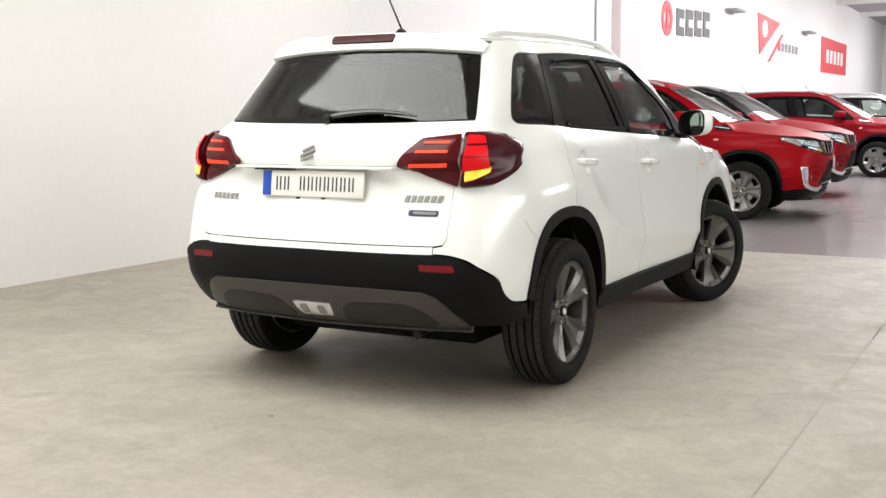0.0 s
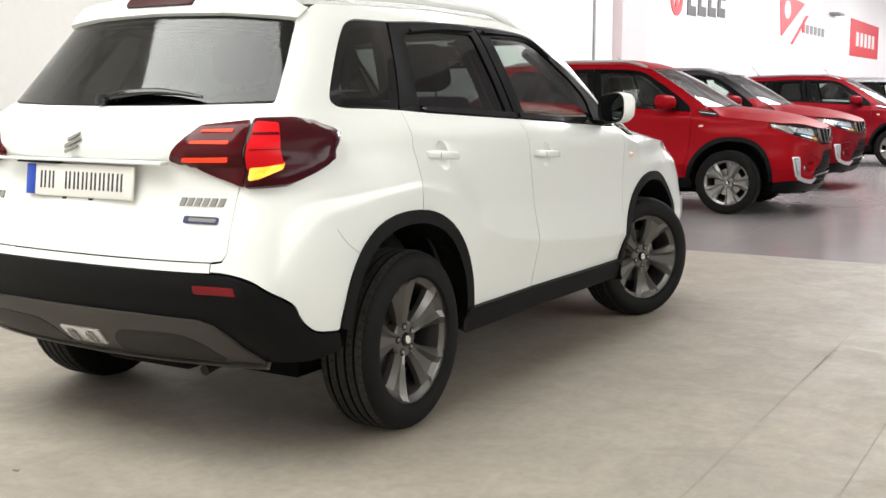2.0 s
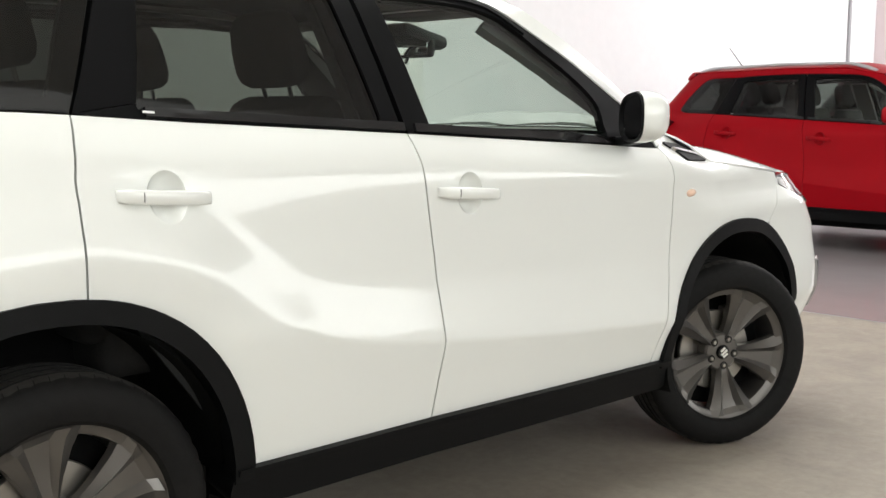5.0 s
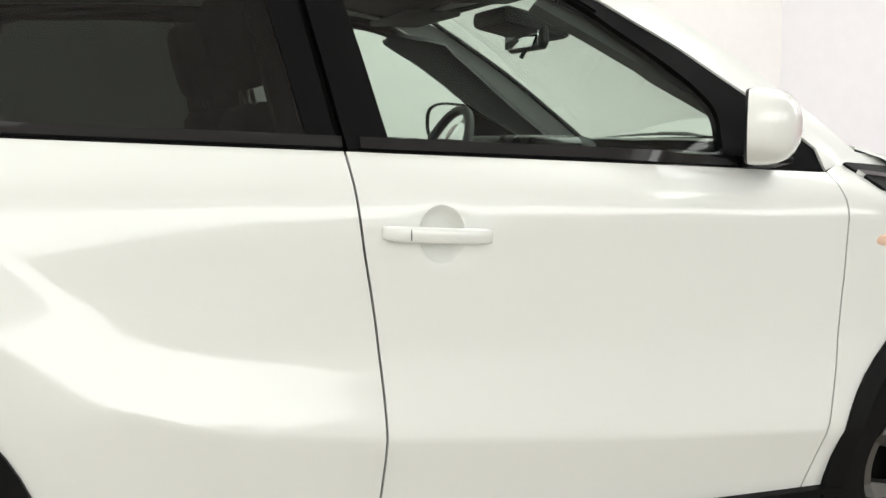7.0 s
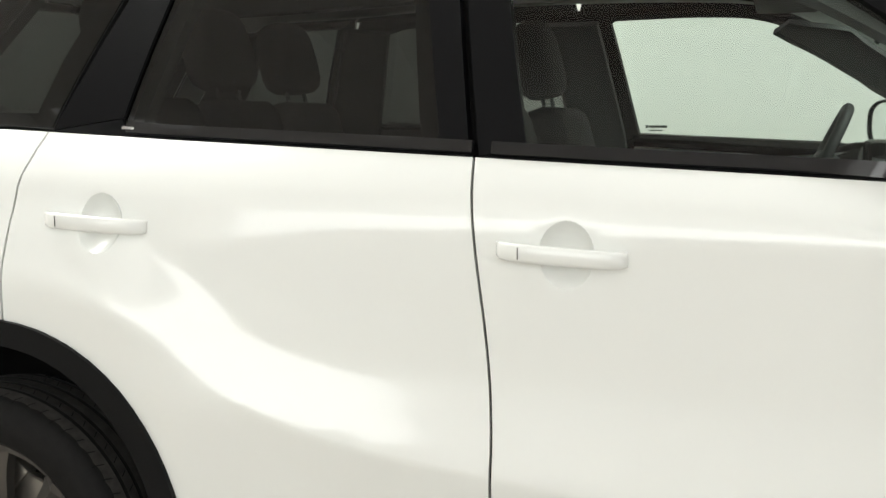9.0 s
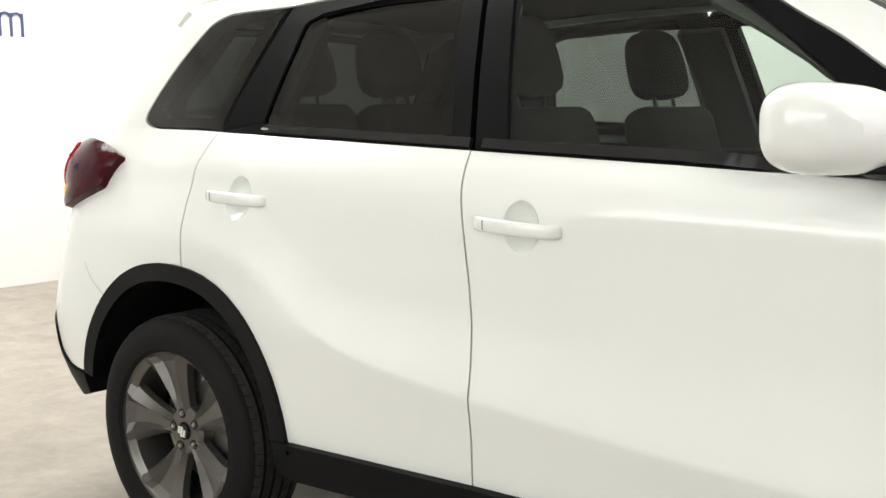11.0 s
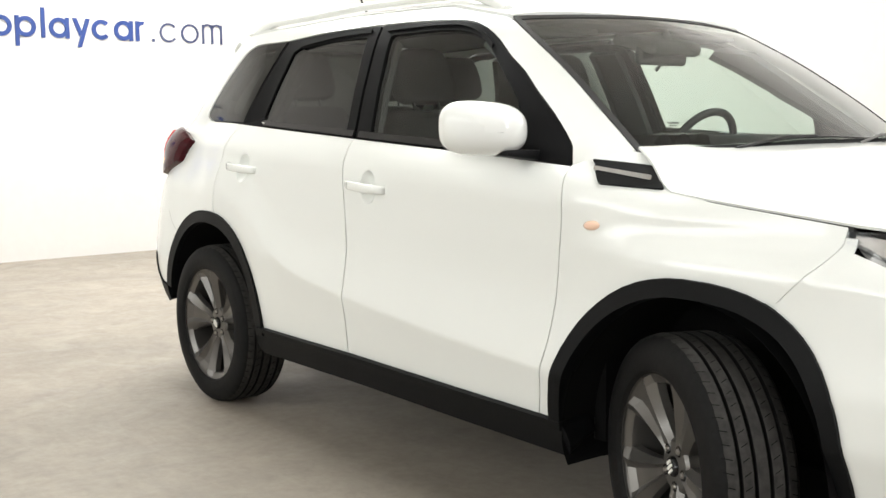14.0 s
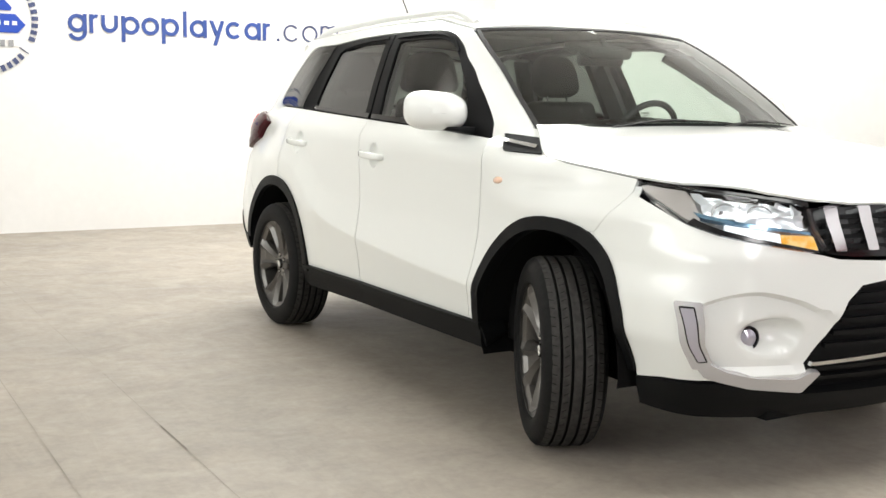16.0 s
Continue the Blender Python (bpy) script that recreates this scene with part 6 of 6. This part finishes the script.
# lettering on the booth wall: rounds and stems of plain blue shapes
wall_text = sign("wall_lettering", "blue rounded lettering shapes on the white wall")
T = dict(plane="y", at=WALL_Y)
base, high = 1.880, 0.175


def stem(x, z0, z1, w=0.034, mat=None):
    flat_shape("stem", [(x - w / 2, z0), (x + w / 2, z0), (x + w / 2, z1), (x - w / 2, z1)], mat or M_TEXT, wall_text, depth=0.0135, **T)


def bowl(x, w=0.036, r=0.086, a0=0.0, a1=360.0, mat=None):
    ring_shape("bowl", x, base + high / 2, r, r - w, mat or M_TEXT, wall_text, depth=0.012, a0=a0, a1=a1, **T)


for kind, m in (("g", 0.797), ("r", 0.638), ("u", 0.496), ("p", 0.297), ("o", 0.106), ("p", -0.092), ("l", -0.236), ("a", -0.371), ("y", -0.563), ("c", -0.740), ("a", -0.938), ("r", -1.097)):
    if kind in "gpoa":
        bowl(m)
    if kind in "ga":
        stem(m - 0.070, base - (0.005 if kind == "g" else 0.0), base + high)
        if kind == "g":
            ring_shape("bowl", m, base + 0.010, 0.087, 0.053, M_TEXT, wall_text, depth=0.0115, a0=180, a1=340, count=20, **T)
    elif kind == "p":
        stem(m + 0.070, base - 0.075, base + high)
    elif kind == "c":
        bowl(m, a0=-135, a1=135)
    elif kind == "u":
        bowl(m, r=0.078, a0=180, a1=360)
        stem(m - 0.061, base + 0.07, base + high)
        stem(m + 0.061, base + 0.07, base + high)
    elif kind == "l":
        stem(m, base, base + 0.25)
    elif kind == "r":
        stem(m + 0.03, base, base + high)
        ring_shape("bowl", m - 0.015, base + high - 0.06, 0.06, 0.028, M_TEXT, wall_text, depth=0.0105, a0=20, a1=110, count=10, **T)
    elif kind == "y":
        flat_shape("stem", [(m - 0.076, base + high), (m - 0.040, base + high), (m + 0.040, base - 0.07), (m + 0.004, base - 0.07)], M_TEXT, wall_text, depth=0.0145, **T)
        flat_shape("stem", [(m + 0.040, base + high), (m + 0.076, base + high), (m + 0.018, base + 0.02), (m - 0.006, base + 0.06)], M_TEXT, wall_text, depth=0.0125, **T)
ring_shape("dot", -1.215, base + 0.014, 0.015, 0.0001, M_TEXTTHIN, wall_text, depth=0.012, count=14, **T)
bowl(-1.363, 0.018, a0=-140, a1=140, mat=M_TEXTTHIN)
bowl(-1.570, 0.018, mat=M_TEXTTHIN)
for x in (-1.702, -1.793, -1.884):
    stem(x, base, base + high, 0.018, M_TEXTTHIN)
for x in (-1.7475, -1.8385):
    ring_shape("bowl", x, base + high - 0.046, 0.054, 0.036, M_TEXTTHIN, wall_text, depth=0.012, a0=0, a1=180, count=14, **T)

# round emblem beside it, ringed by small lettering bars
mark = sign("wall_emblem", "blue car-shaped emblem ringed by small lettering bars")
cx, cz = 1.66, 1.97
flat_shape("arrow", [(1.259, 1.924), (1.345, 2.02), (2.06, 2.02), (2.06, 1.85), (1.33, 1.85)], M_BLUE, mark, depth=0.012, **T)
flat_shape("car_shape", [(1.385, 2.05), (1.375, 2.08), (1.44, 2.15), (1.50, 2.24), (1.84, 2.24), (1.94, 2.10), (1.95, 2.05)], M_BLUE, mark, depth=0.012, **T)
for k in range(9):
    flat_shape("lettering_bar", [(1.335 + 0.07 * k, 1.92), (1.375 + 0.07 * k, 1.92), (1.375 + 0.07 * k, 1.955), (1.335 + 0.07 * k, 1.955)], M_SIGNWHITE, mark, depth=0.016, **T)
for k in range(8):
    flat_shape("lettering_bar", [(1.37 + 0.075 * k, 1.725), (1.41 + 0.075 * k, 1.725), (1.41 + 0.075 * k, 1.785), (1.37 + 0.075 * k, 1.785)], M_STEELGREY, mark, depth=0.012, **T)
for k in range(30):
    a = radians(-112 + 7.6 * k)
    if k in (11, 20):
        continue
    r0, r1, half = 0.455, 0.512, 0.019
    if k == 10:
        r0, r1, half = 0.42, 0.52, 0.004
    c = (cx, cz)
    pts = []
    for r, d in ((r0, -half), (r0, half), (r1, half), (r1, -half)):
        pts.append((c[0] - (r * math.cos(a) - d * math.sin(a)), c[1] + r * math.sin(a) + d * math.cos(a)))
    flat_shape("lettering_bar", pts, M_TEXTTHIN, mark, depth=0.012, **T)

# ---- cars ----
car = make_car("car", M_WHITE, M_WHITE, "white compact sport utility vehicle with black cladding, parked on concrete")


def other_car(place, heading, paint, roof, rim, label):
    """The same model in another colour, its wheels straight."""
    ob = copy_thing(car, Matrix.Translation(place) @ Matrix.Rotation(radians(heading), 4, "Z"))
    tagged(ob, label, "car", "showroom cars")
    for o in ob.children_recursive:
        if o.name.startswith("wheel") and o.type == "EMPTY" and o.location.y > 0:
            o.rotation_euler = (0.3, 0, math.pi if o.location.x < 0 else 0.0)
        for k, slot in enumerate(o.material_slots):
            if slot.material == M_WHITE:
                slot.link = "OBJECT"
                slot.material = M_SILVER if o.name.startswith("roof_rail") else (roof if k == 1 or o.name.startswith("roof") or o.name.startswith("door_mirror") else paint)
            elif slot.material == M_RIM:
                slot.link = "OBJECT"
                slot.material = rim
            elif slot.material in (M_LAMPLIT, M_LAMPHOT):
                slot.link = "OBJECT"
                slot.material = M_LAMPRED
    return ob


RED_HUB, RED_TURN = (-0.293, 6.754), 3.0
c, s = math.cos(radians(RED_TURN)), math.sin(radians(RED_TURN))
lx, ly = 0.86, 1.265
origin = (RED_HUB[0] - (ly * c + lx * s), RED_HUB[1] - (ly * s - lx * c), 0.0)
other_car(origin, RED_TURN - 90, M_RED, M_RED, M_RIMSILVER, "bright red compact sport utility vehicle on pale showroom floor")
other_car((origin[0] - 0.25, origin[1] + 3.55, 0), RED_TURN - 92, M_DKRED, M_BLACKROOF, M_RIMSILVER, "red compact sport utility vehicle with black roof in showroom")
other_car((origin[0] + 0.25, origin[1] + 9.2, 0), RED_TURN - 88, M_DKRED, M_DKRED, M_RIMSILVER, "dark red family car with silver wheels in showroom")
other_car((origin[0] + 0.9, origin[1] + 12.6, 0), RED_TURN - 88, M_SILVER, M_SILVER, M_RIMSILVER, "silver sport utility vehicle with roof rails in showroom")
